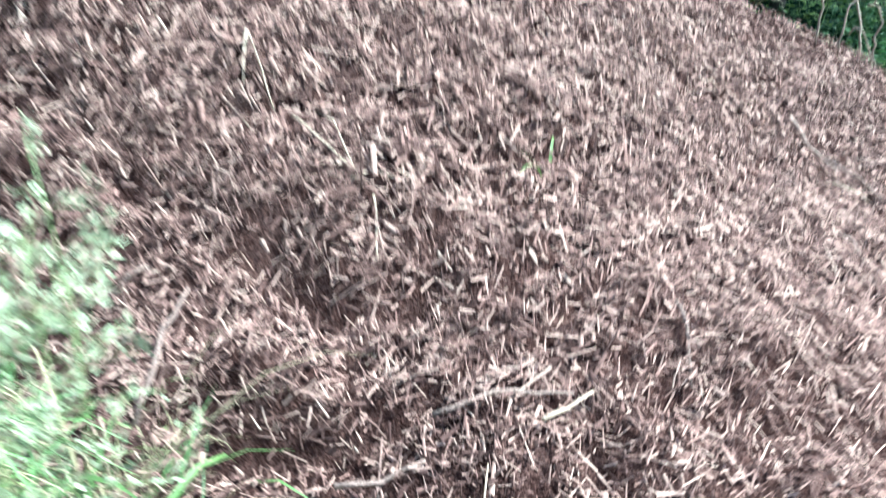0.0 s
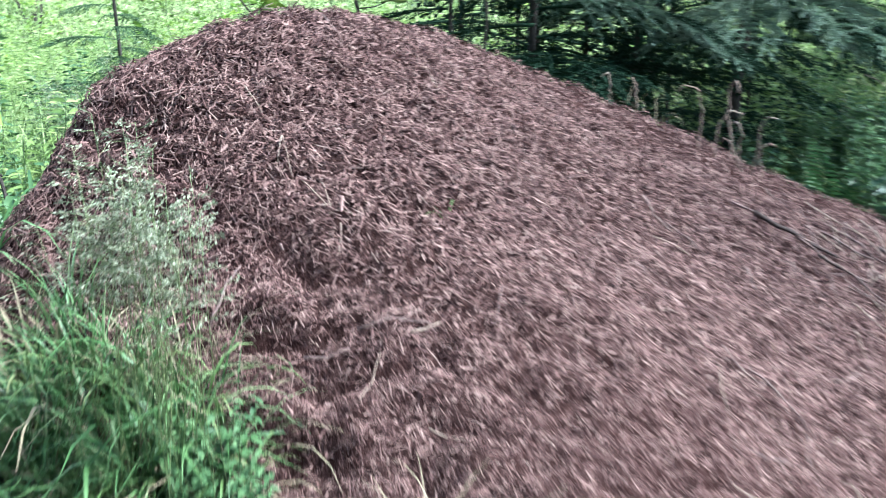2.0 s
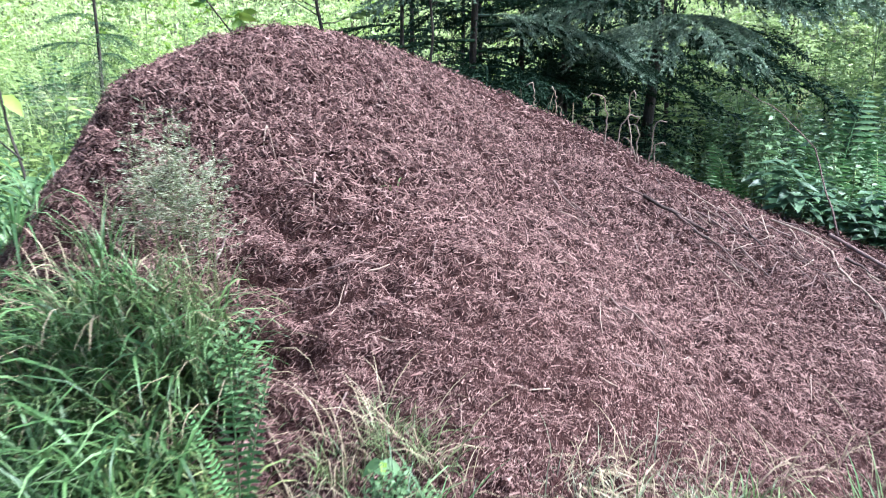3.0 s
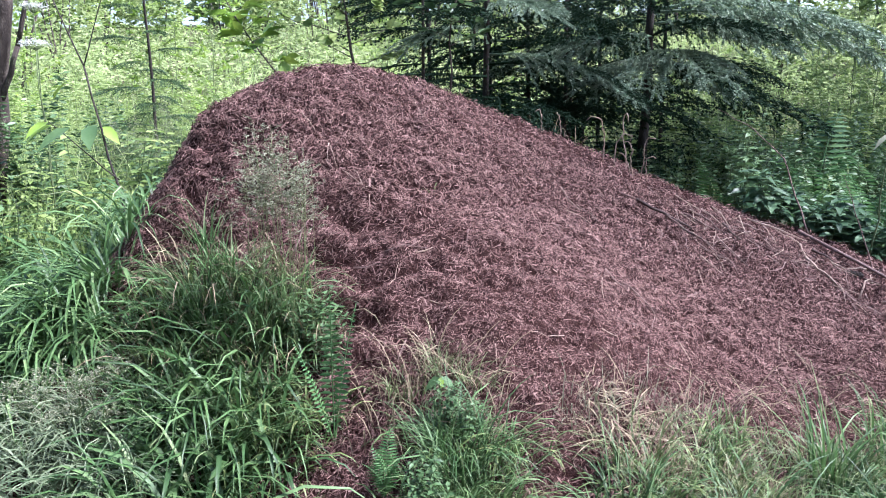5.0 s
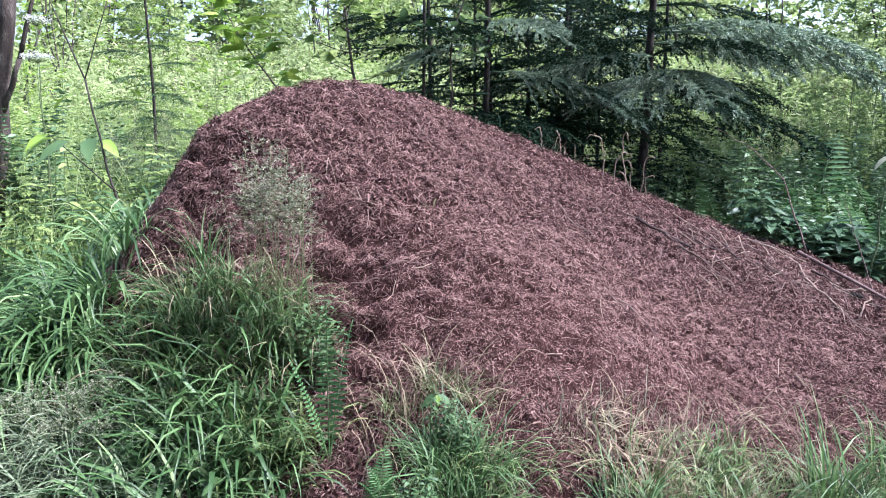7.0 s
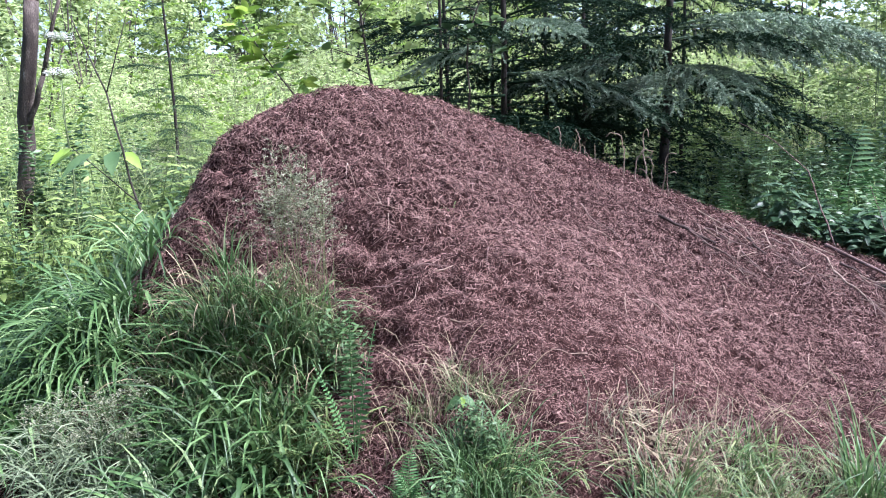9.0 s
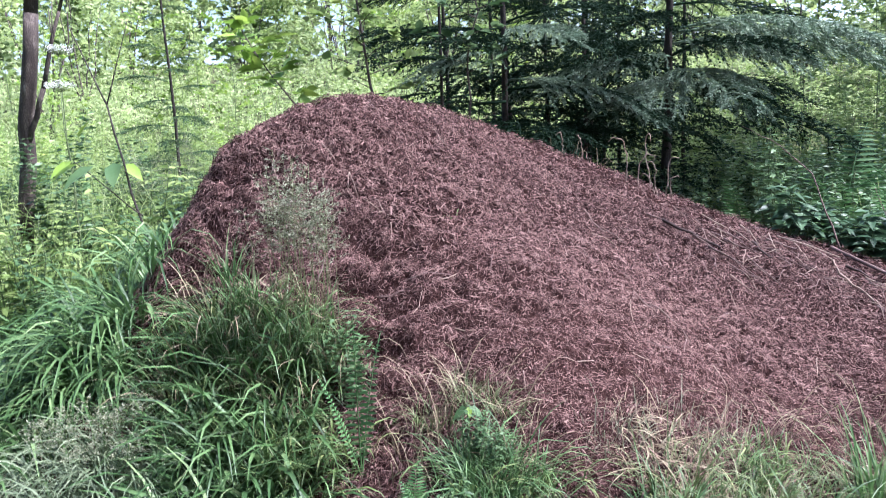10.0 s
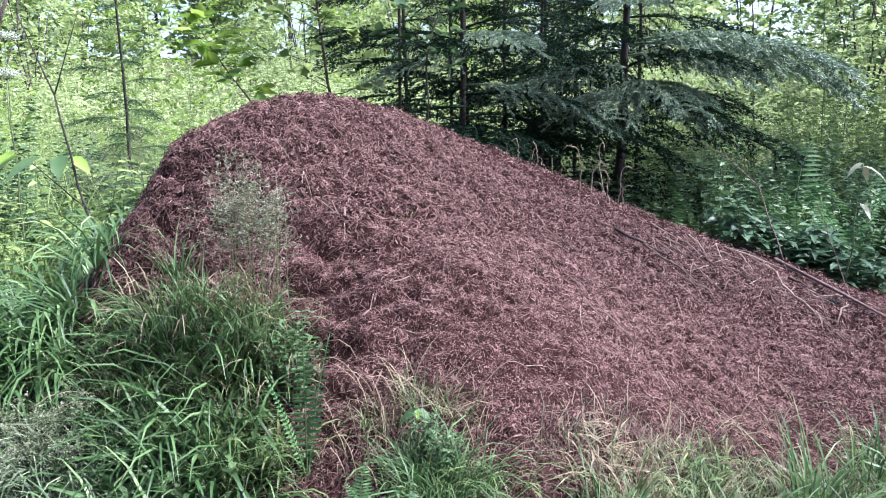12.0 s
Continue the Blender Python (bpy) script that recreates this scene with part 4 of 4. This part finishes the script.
def bough_mesh(L, needles=170, thick=1.0, mat=None, gap=0.075, finger=1.0):
    """A drooping bough: side shoots and hanging finger-like twigs, all clothed in needles."""
    s = Soup()
    n = 9
    t = np.linspace(0, 1, n)
    main = np.stack([L * t, 0.05 * L * np.sin(3 * t + U(0, 3)), 0.10 * L * t - 0.30 * L * t ** 2], -1)
    segs = [(main[i], main[i + 1]) for i in range(3, n - 1)]
    tube(s, main, np.linspace(0.008, 0.002, n), 5)
    for u in np.arange(0.16, 0.99, gap / L):
        c = np.array([np.interp(u, t, main[:, i]) for i in range(3)])
        for sg in (-1, 1):
            l = L * (0.44 * (1 - u) + 0.13) * U(.7, 1.15)
            e = c + l * np.array([U(.6, .9), sg * U(.45, .75), -U(.15, .5)])
            p = bent(c, e, 4, 0.03, -0.08 * l)
            tube(s, p, np.linspace(0.0028, 0.0012, 4), 3)
            segs += [(p[i], p[i + 1]) for i in range(3)]
            for v in np.arange(0.25, 0.95, 0.115 / l):
                q = np.array([np.interp(v, np.linspace(0, 1, 4), p[:, i]) for i in range(3)])
                l2 = finger * ((l * 0.36 * (1 - v)) + 0.08) * U(.8, 1.25)
                s2 = 1 if U(0, 1) < .5 else -1
                segs.append((q, q + l2 * np.array([U(.5, 1), sg * .3 + s2 * U(.2, .6), -U(.35, 1.0)])))
    A, B = np.array([a for a, b in segs]), np.array([b for a, b in segs])
    span = np.linalg.norm(B - A, axis=1)
    cnt = rng.poisson(span * needles)
    idx = np.repeat(np.arange(len(segs)), cnt)
    pos = A[idx] + (B - A)[idx] * U(0, 1.02, len(idx))[:, None]
    ax = unit(B - A)[idx]
    r = rng.normal(0, 1, (len(idx), 3)) + np.array([0, 0, 0.35])
    r = unit(r - ax * (r * ax).sum(-1, keepdims=True))
    flat_leaves(s, pos, ax * 1.0 + r * 0.6, rng.normal(0, .6, (len(idx), 3)) + np.array([0, 0, 1.0]), U(0.017, 0.025, len(idx)), U(0.0028, 0.0042, len(idx)) * thick)
    return s.mesh("bough", mat or M_SPRUCE)


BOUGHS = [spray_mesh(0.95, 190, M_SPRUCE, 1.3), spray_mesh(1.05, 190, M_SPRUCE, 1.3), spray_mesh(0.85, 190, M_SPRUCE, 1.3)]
BOUGHS_FULL = [spray_mesh(0.95, 480, M_SPRUCE_LIT), spray_mesh(1.05, 480, M_SPRUCE_LIT), spray_mesh(0.9, 480, M_SPRUCE_LIT)]
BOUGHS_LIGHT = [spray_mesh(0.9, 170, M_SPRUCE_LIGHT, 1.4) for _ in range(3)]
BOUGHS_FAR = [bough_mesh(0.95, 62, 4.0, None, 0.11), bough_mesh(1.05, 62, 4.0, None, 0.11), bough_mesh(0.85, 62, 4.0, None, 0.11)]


def spruce(x, y, H, r, boughs, lo, label, reach=1.0, group="spruces", fixed=(), low=0.7, name="spruce", boughset=None):
    z0 = float(land(x, y))
    ob = thing(name, label, "spruce tree", (x, y, z0), group)
    s = Soup()
    tube(s, bent((0, 0, -0.1), (U(-.05, .05), U(-.05, .05), H), 10, 0.004), np.linspace(r, 0.006, 10), 10)
    part("trunk", s, M_SPRUCE_BARK, ob)
    # front boughs wear the lightened needles, the others the dark ones
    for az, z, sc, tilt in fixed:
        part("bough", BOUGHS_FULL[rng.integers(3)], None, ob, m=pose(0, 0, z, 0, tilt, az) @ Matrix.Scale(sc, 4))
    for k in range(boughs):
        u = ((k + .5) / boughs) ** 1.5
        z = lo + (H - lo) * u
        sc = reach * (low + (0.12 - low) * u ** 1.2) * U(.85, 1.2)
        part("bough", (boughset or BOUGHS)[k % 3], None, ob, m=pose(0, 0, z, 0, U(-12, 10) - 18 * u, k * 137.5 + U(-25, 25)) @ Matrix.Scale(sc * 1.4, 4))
    return ob


LB_SPR = "young dark green spruce with drooping boughs behind the mound"
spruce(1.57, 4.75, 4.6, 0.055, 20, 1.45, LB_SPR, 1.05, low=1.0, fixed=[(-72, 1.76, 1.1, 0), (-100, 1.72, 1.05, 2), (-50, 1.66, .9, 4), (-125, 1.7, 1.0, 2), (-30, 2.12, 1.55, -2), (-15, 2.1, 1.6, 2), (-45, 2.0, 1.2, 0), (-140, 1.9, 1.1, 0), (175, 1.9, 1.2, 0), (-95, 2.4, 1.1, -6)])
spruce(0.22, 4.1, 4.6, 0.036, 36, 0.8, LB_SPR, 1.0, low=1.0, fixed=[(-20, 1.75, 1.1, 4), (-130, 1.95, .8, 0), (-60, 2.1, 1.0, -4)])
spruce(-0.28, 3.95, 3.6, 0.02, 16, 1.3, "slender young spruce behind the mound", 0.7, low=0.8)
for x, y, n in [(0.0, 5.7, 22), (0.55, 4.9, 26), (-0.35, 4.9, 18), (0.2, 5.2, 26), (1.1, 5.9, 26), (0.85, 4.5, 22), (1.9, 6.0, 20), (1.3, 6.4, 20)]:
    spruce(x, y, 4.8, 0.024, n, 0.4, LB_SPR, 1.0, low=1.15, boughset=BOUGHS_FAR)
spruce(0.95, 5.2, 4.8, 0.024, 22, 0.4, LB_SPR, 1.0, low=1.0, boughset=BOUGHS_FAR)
spruce(-2.80, 4.35, 3.6, 0.019, 34, 0.9, "small light green spruce sapling among meadow plants", 0.55, low=0.7, boughset=BOUGHS_LIGHT)


# ---- broad-leaved saplings ----
rng = np.random.default_rng(27)
def sapling(name, x, y, top, r, twigs, leaf, wide, mat, label, spread=0.7, lo=0.35, per=9, bark=None, far=False):
    z0 = float(top_z(x, y)[0])
    ob = thing(name, label, "sapling", (x, y, z0), "saplings")
    t = Soup()
    p = bent((0, 0, -0.03), (top[0] - x, top[1] - y, top[2] - z0), 9, 0.02)
    tube(t, p, np.linspace(r, r * .35, 9), 8)
    f, limbs = Soup(), []
    for k in range(twigs):
        u = lo + (1 - lo) * (k + .5) / twigs
        c = np.array([np.interp(u, np.linspace(0, 1, 9), p[:, i]) for i in range(3)])
        a = k * 2.4 + U(-.4, .4)
        l = spread * (1.1 - 0.6 * u) * U(.6, 1.1)
        e = c + np.array([math.cos(a) * l, math.sin(a) * l, l * U(.1, .5)])
        q = bent(c, e, 5, 0.03)
        if far:
            tube(t, q, np.linspace(r * .3, 0.0012, 5), 3)
        else:
            g = Soup()
            tube(g, q, np.linspace(r * .3, 0.0012, 5), 5)
            limbs.append(g)
        m = per
        uu = U(.3, 1.0, m)[:, None]
        pos = c + (e - c) * uu
        way = (e - c)[None] / l * 0.6 + rng.normal(0, .6, (m, 3)) * np.array([1, 1, .3])
        size = leaf * U(.6, 1.15, m)
        (flat_leaves if far else leaves)(f, pos, way, np.tile([0, 0, 1.0], (m, 1)) + rng.normal(0, .3, (m, 3)), size, size * wide)
    trunk = part("trunk", t, bark or M_BARK, ob)
    for g in limbs:
        part("limb", g, bark or M_BARK, trunk)
    part("foliage", f, mat, ob, kind="stuff")
    return ob


sapling("maple_sapling", -0.62, 3.5, (-0.80, 3.5, 2.9), 0.016, 26, 0.12, 0.7, M_MEADOW, "young maple with bright green leaves behind the mound", 0.7, 0.45, 9)
sapling("maple_sapling", -0.70, 3.6, (-1.66, 3.3, 2.22), 0.010, 12, 0.18, 0.6, M_LIME, "leaning maple shoot with large lime green leaves", 0.3, 0.66, 5)
sapling("maple_sapling", 0.0, 3.5, (0.05, 3.4, 2.4), 0.012, 12, 0.11, 0.75, M_LEAF, "young maple with green leaves behind the mound", 0.55, 0.6, 8)
for k in range(17):
    x, y = -11 + 12 * (k + U(0, 1)) / 17, U(6.5, 12)
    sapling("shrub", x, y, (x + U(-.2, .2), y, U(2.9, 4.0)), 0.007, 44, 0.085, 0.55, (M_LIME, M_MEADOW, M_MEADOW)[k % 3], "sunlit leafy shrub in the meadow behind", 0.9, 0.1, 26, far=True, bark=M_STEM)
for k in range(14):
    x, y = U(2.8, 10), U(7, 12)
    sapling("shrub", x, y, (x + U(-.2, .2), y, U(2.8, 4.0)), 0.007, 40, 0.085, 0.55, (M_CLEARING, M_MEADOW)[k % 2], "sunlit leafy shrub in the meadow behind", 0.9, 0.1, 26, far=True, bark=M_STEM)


def bare_stem():
    """The tall dark stem beside the mound, forked above, with a few large leaves."""
    x, y = -1.50, 1.62
    z = float(top_z(x, y)[0])
    ob = thing("tall_herb", "tall thin leaning stem with few large leaves beside the mound", "sapling", (x, y, z))
    s = Soup()
    a, b, c = np.array([0, 0, -.05]), np.array([-.33, .20, 1.63 - z]), np.array([-.56, .30, 2.06 - z])
    tube(s, bent(a, b, 8, 0.008), np.linspace(.008, .005, 8), 6)
    tube(s, bent(b, c, 5, 0.01), np.linspace(.005, .003, 5), 6)
    tube(s, bent(b, b + np.array([.12, .1, .45]), 5, 0.01), np.linspace(.004, .002, 5), 6)
    tube(s, bent((-.12, .08, 1.02 - z), (-.58, .2, 1.33 - z), 6, 0.01), np.linspace(.004, .002, 6), 6)
    stem = part("stem", s, M_SPRUCE_BARK, ob)
    for px, py, pz, dx, dy, l, mat in [(-.56, .2, 1.31, -.9, -.3, .17, M_LIME), (-.58, .2, 1.33, -.5, -.9, .15, M_LIME), (-.42, .15, 1.30, -.6, -.7, .20, M_LEAF), (-.30, .15, 1.31, .4, -.8, .19, M_LEAF), (-.26, .18, 1.30, .9, -.3, .15, M_LIME), (-.44, .2, 1.55, -.7, .2, .14, M_LIME), (-.1, .06, .95, .6, -.3, .12, M_LEAF)]:
        f = Soup()
        leaves(f, np.array([[px, py, pz - z]]), np.array([[dx, dy, -.35]]), np.array([[0, -.5, 1.0]]), np.array([l]), np.array([l * .55]), .3)
        part("leaf", f, mat, stem)


bare_stem()


def umbel(x, y, hi):
    """Hogweed-like plant with a flat white flower head."""
    z = float(top_z(x, y)[0])
    ob = thing("white_umbel_flower", "tall plant with flat white flower head", "flower", (x, y, z), "white umbels")
    s, f = Soup(), Soup()
    p = bent((0, 0, 0), (U(-.05, .05), U(-.05, .05), hi - z - .06), 7, 0.01)
    tube(s, p, np.linspace(.005, .003, 7), 6)
    for k in range(34):
        a, r = U(0, 6.28), 0.10 * math.sqrt(U(0, 1))
        e = p[-1] + np.array([math.cos(a) * r, math.sin(a) * r, .06 - 2 * r * r])
        tube(s, [p[-1], e], [.0012, .0008], 4)
        m = 14
        leaves(f, e + rng.normal(0, .011, (m, 3)), rng.normal(0, 1, (m, 3)) * np.array([1, 1, .2]), np.tile([0, 0, 1.0], (m, 1)), U(.009, .015, m), U(.007, .011, m), 0)
    stem = part("stem", s, M_STEM, ob)
    part("flower_head", f, M_FLOWER, stem, "flat white flower head", kind="stuff")


for a in [(-2.79, 2.8, 2.07), (-2.72, 2.7, 1.82)]:
    umbel(*a)


for x, y in [(-2.15, 3.0), (-2.4, 3.2), (-1.95, 3.25)]:
    seed_grass(x, y, 1.2, 12, "tall whitish flowering grass in the clearing", 0.2)


def big_leaf(x, y, hi):
    z = float(top_z(x, y)[0])
    ob = thing("broad_leaf_plant", "tall stalk with a broad pale green leaf", "herb", (x, y, z))
    st = Soup()
    tube(st, bent((0, 0, -.02), (.05, 0, hi - z), 7, .01), np.linspace(.006, .003, 7), 6)
    stem = part("stem", st, M_STEM, ob)
    for dx, dy, dz, l in [(-.9, -.3, 0, .12), (.9, -.3, -.02, .16), (.5, .7, -.02, .14), (.2, -.9, -.25, .12)]:
        f = Soup()
        leaves(f, np.array([[.05, 0, hi - z + dz]]), np.array([[dx, dy, -.2]]), np.array([[0, -.2, 1.0]]), np.array([l]), np.array([l * .4]), .6)
        part("leaf", f, M_PALE, stem)


big_leaf(2.72, 2.75, 1.18)


def leaning_branch():
    s = Soup()
    b = np.array([2.33, 2.70, float(top_z(2.33, 2.70)[0])])
    tube(s, np.concatenate([bent(b, (2.20, 2.88, 1.02), 7, .012), bent((2.19, 2.885, 1.03), (2.02, 2.94, 1.20), 5, .015)[1:], bent((2.01, 2.94, 1.21), (1.80, 3.0, 1.33), 5, .02)[1:]]) - b, np.linspace(.0055, .0014, 15), 6)
    tall = Soup()
    tube(tall, bent((2.60, 2.36, float(top_z(2.60, 2.36)[0])), (2.47, 2.62, 0.95), 9, .012) - b, np.linspace(.004, .0015, 9), 6)
    single("branch", tall, M_TWIG, "thin bare dead stem standing behind the mound's flank", "branch", b)
    single("branch", s, M_TWIG, "thin dead branch leaning up behind the mound's flank", "branch", b)


leaning_branch()


def left_tree():
    x, y = -3.55, 3.2
    z = float(land(x, y))
    ob = thing("young_tree", "young tree with thin reddish-brown trunk beside the mound", "tree", (x, y, z))
    s = Soup()
    tube(s, bent((-.12, 0, -.05), (.33, 0, 2.4), 10, .008), np.linspace(.066, .052, 10), 12)
    tube(s, bent((.33, 0, 2.4), (.6, .2, 5.0), 7, .01), np.linspace(.052, .014, 7), 10)
    trunk = part("trunk", s, M_BARK, ob)
    s = Soup()
    tube(s, bent((.18, -.02, 1.45), (.38, -.04, 1.85), 5, .02), np.linspace(.022, .018, 5), 8)
    tube(s, bent((.38, -.04, 1.85), (.56, .0, 2.4), 5, .02), np.linspace(.018, .012, 5), 8)
    tube(s, bent((.56, .0, 2.4), (.80, .1, 3.3), 5, .02), np.linspace(.012, .004, 5), 7)
    part("limb", s, M_BARK, trunk)
    for k in range(7):
        s = Soup()
        a = U(0, 6.28)
        zz = U(2.9, 4.6)
        tube(s, bent((.45, .05, zz), (.45 + .7 * math.cos(a), .7 * math.sin(a), zz + .4), 5, .03), np.linspace(.008, .002, 5), 5)
        part("limb", s, M_BARK, trunk)
    f = Soup()
    m = 500
    leaves(f, rng.normal(0, .45, (m, 3)) + np.array([.5, .1, 4.2]), rng.normal(0, 1, (m, 3)), rng.normal(0, .4, (m, 3)) + np.array([0, 0, 1.0]), U(.05, .09, m), U(.03, .055, m), .2)
    part("crown", f, M_MEADOW, ob, kind="stuff")


left_tree()

# ---- meadow and far woods ----
rng = np.random.default_rng(28)
def meadow():
    s = Soup()
    n = 13000
    y = 4.6 + 34 * U(0, 1, n) ** 1.8
    x = U(-1, 1, n) * (4 + y * 0.75)
    base = np.stack([x, y, land(x, y)], -1)
    blades(s, base, U(0, 6.28, n), U(.5, 1.1, n), U(.008, .018, n) * (1 + y / 12), U(.02, .35, n), U(.3, 1.6, n), 2)
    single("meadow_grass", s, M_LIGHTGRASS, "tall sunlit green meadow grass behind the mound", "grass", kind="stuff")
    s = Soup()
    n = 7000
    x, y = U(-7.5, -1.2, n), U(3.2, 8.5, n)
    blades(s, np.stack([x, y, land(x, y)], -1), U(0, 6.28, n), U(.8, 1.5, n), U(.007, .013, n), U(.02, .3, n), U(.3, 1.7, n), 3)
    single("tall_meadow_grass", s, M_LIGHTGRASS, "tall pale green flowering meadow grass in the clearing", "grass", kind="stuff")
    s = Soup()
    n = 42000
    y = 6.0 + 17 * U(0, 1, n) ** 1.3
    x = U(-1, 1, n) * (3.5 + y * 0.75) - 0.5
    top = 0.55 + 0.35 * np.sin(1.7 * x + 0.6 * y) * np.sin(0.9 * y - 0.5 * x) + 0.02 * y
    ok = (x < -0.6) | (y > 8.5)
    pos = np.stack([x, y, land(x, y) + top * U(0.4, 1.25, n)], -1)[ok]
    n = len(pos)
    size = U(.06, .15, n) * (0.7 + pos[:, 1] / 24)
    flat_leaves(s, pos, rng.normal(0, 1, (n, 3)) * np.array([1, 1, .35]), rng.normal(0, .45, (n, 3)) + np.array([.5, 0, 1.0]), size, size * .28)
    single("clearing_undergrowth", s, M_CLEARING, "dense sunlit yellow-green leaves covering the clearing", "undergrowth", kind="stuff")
    s = Soup()
    n = 9000
    x, y = U(-6, 6, n), U(-5, 4.6, n)
    ok = (heap(x, y) < 0.06)
    x, y = x[ok], y[ok]
    n = len(x)
    blades(s, np.stack([x, y, land(x, y)], -1), U(0, 6.28, n), U(.15, .5, n), U(.005, .010, n), U(.05, .5, n), U(.5, 2.0, n), 2)
    single("forest_grass", s, M_GRASS, "scattered green grass on the forest floor", "grass", kind="stuff")


meadow()


def crown_mesh(R, H, m, leaf, mat, n=22, wide=.6):
    """Leaf clusters gathered at the ends of limbs, uneven, with gaps."""
    f = Soup()
    for k in range(m):
        a, u = U(0, 6.28), U(0, 1)
        r = R * math.sin(math.pi * (0.12 + 0.82 * u)) ** 0.8 * math.sqrt(U(.15, 1))
        c = np.array([math.cos(a) * r, math.sin(a) * r, H * u])
        pos = c + rng.normal(0, .28, (n, 3)) * R / 2.2
        size = leaf * U(.6, 1.2, n)
        flat_leaves(f, pos, rng.normal(0, 1, (n, 3)) * np.array([1, 1, .5]), rng.normal(0, .6, (n, 3)) + np.array([0, 0, 1.0]), size, size * wide)
    return f.mesh("crown", mat)


THIN = [crown_mesh(2.6, 5.0, 24, 0.24, M_CANOPY), crown_mesh(2.6, 5.0, 22, 0.24, M_CANOPY)]
CROWNS = [crown_mesh(2.3, 7.5, 120, 0.34, M_CANOPY), crown_mesh(2.6, 7.0, 130, 0.34, M_CANOPY)]
WOOD = [crown_mesh(2.6, 6.5, 90, 0.42, M_CLEARING), crown_mesh(2.3, 7.5, 90, 0.42, M_MEADOW)]


def tall_tree(x, y, crown, z, sc, label, group):
    g = float(land(x, y))
    ob = thing("forest_tree", label, "tree", (x, y, g), group, turn=U(0, 360))
    s = Soup()
    tube(s, bent((0, 0, -.2), (U(-.3, .3), U(-.3, .3), z + 5 * sc), 9, .006), np.linspace(.17, .03, 9) * (1 if sc > 0.8 else 0.3), 10)
    for k in range(6):
        a, zz = k * 1.1, z + U(0, 4) * sc
        tube(s, bent((0, 0, zz), (1.6 * sc * math.cos(a), 1.6 * sc * math.sin(a), zz + 1.0), 5, .02), np.linspace(.05, .012, 5) * (1 if sc > 0.8 else 0.4), 6)
    part("trunk", s, M_BARK, ob)
    part("crown", crown, None, ob, m=pose(0, 0, z) @ Matrix.Scale(sc, 4), kind="stuff")


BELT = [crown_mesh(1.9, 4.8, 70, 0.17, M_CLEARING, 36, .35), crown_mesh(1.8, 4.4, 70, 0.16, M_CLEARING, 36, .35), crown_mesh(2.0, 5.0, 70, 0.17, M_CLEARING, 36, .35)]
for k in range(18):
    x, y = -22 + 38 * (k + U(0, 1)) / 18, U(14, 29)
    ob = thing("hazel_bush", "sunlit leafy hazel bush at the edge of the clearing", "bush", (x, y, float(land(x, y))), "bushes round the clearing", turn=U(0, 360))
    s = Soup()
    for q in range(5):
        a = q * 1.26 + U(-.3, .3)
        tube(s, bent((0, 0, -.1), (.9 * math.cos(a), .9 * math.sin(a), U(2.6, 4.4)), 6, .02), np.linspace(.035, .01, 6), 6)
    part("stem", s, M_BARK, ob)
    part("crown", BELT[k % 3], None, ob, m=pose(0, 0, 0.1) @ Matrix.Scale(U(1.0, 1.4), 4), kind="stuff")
for x, y in [(8.0, 15.0), (9.8, 16.5), (6.4, 17.5), (11.5, 15.5)]:
    ob = thing("hazel_bush", "sunlit leafy hazel bush at the edge of the clearing", "bush", (x, y, float(land(x, y))), "bushes round the clearing", turn=U(0, 360))
    s = Soup()
    for q in range(5):
        tube(s, bent((0, 0, -.1), (.9 * math.cos(q * 1.26), .9 * math.sin(q * 1.26), U(2.6, 4.4)), 6, .02), np.linspace(.035, .01, 6), 6)
    part("stem", s, M_BARK, ob)
    part("crown", BELT[0], None, ob, m=pose(0, 0, 0.1) @ Matrix.Scale(U(1.1, 1.4), 4), kind="stuff")
# unseen wood behind and beside the camera, added to close off light
rng = np.random.default_rng(29)
for x, y, z in [(-5.5, -2.5, 3.5), (-3.5, -6.0, 3.0), (-0.5, -7.5, 3.2), (2.8, -6.5, 3.0), (5.5, -8.0, 3.5), (-7.0, 1.0, 3.0), (-1.5, -11, 2.5), (4.5, -10, 2.5), (-6.5, -8, 2.5)]:
    tall_tree(x, y, CROWNS[rng.integers(2)], z, 1.0, "tall leafy tree added out of view to shade the clearing", "forest trees")
# unseen thin crowns, set so their shadows dapple the mound and herbs
for x, y, z in [(5.9, -2.6, 6.2), (6.3, -0.9, 6.0), (6.2, 2.9, 6.5), (8.6, 7.4, 4.6)]:
    tall_tree(x, y, THIN[rng.integers(2)], z, 1.0, "slender thin-crowned tree added out of view to filter the sun", "forest trees")
# two denser unseen trees, added to shade the undergrowth behind the spruces
for x, y, z in [(6.5, 7.9, 4.4), (7.6, 7.6, 4.6)]:
    tall_tree(x, y, CROWNS[rng.integers(2)], z, 0.9, "tall leafy tree added out of view to shade the clearing", "forest trees")
for k in range(24):
    a = -1.05 + 2.1 * (k + U(0, 1)) / 24
    d = U(46, 75)
    tall_tree(d * math.sin(a), d * math.cos(a), WOOD[k % 2], U(0.0, 1.5), U(1.8, 2.9), "leafy tree at the far edge of the meadow", "far forest edge")
for k in range(7):
    a = -0.95 + 1.25 * (k + U(0, 1)) / 7
    d = U(24, 36)
    tall_tree(d * math.sin(a), d * math.cos(a), WOOD[k % 2], 0.1, U(0.4, 0.65), "bright leafy young tree standing in the meadow", "young meadow trees")
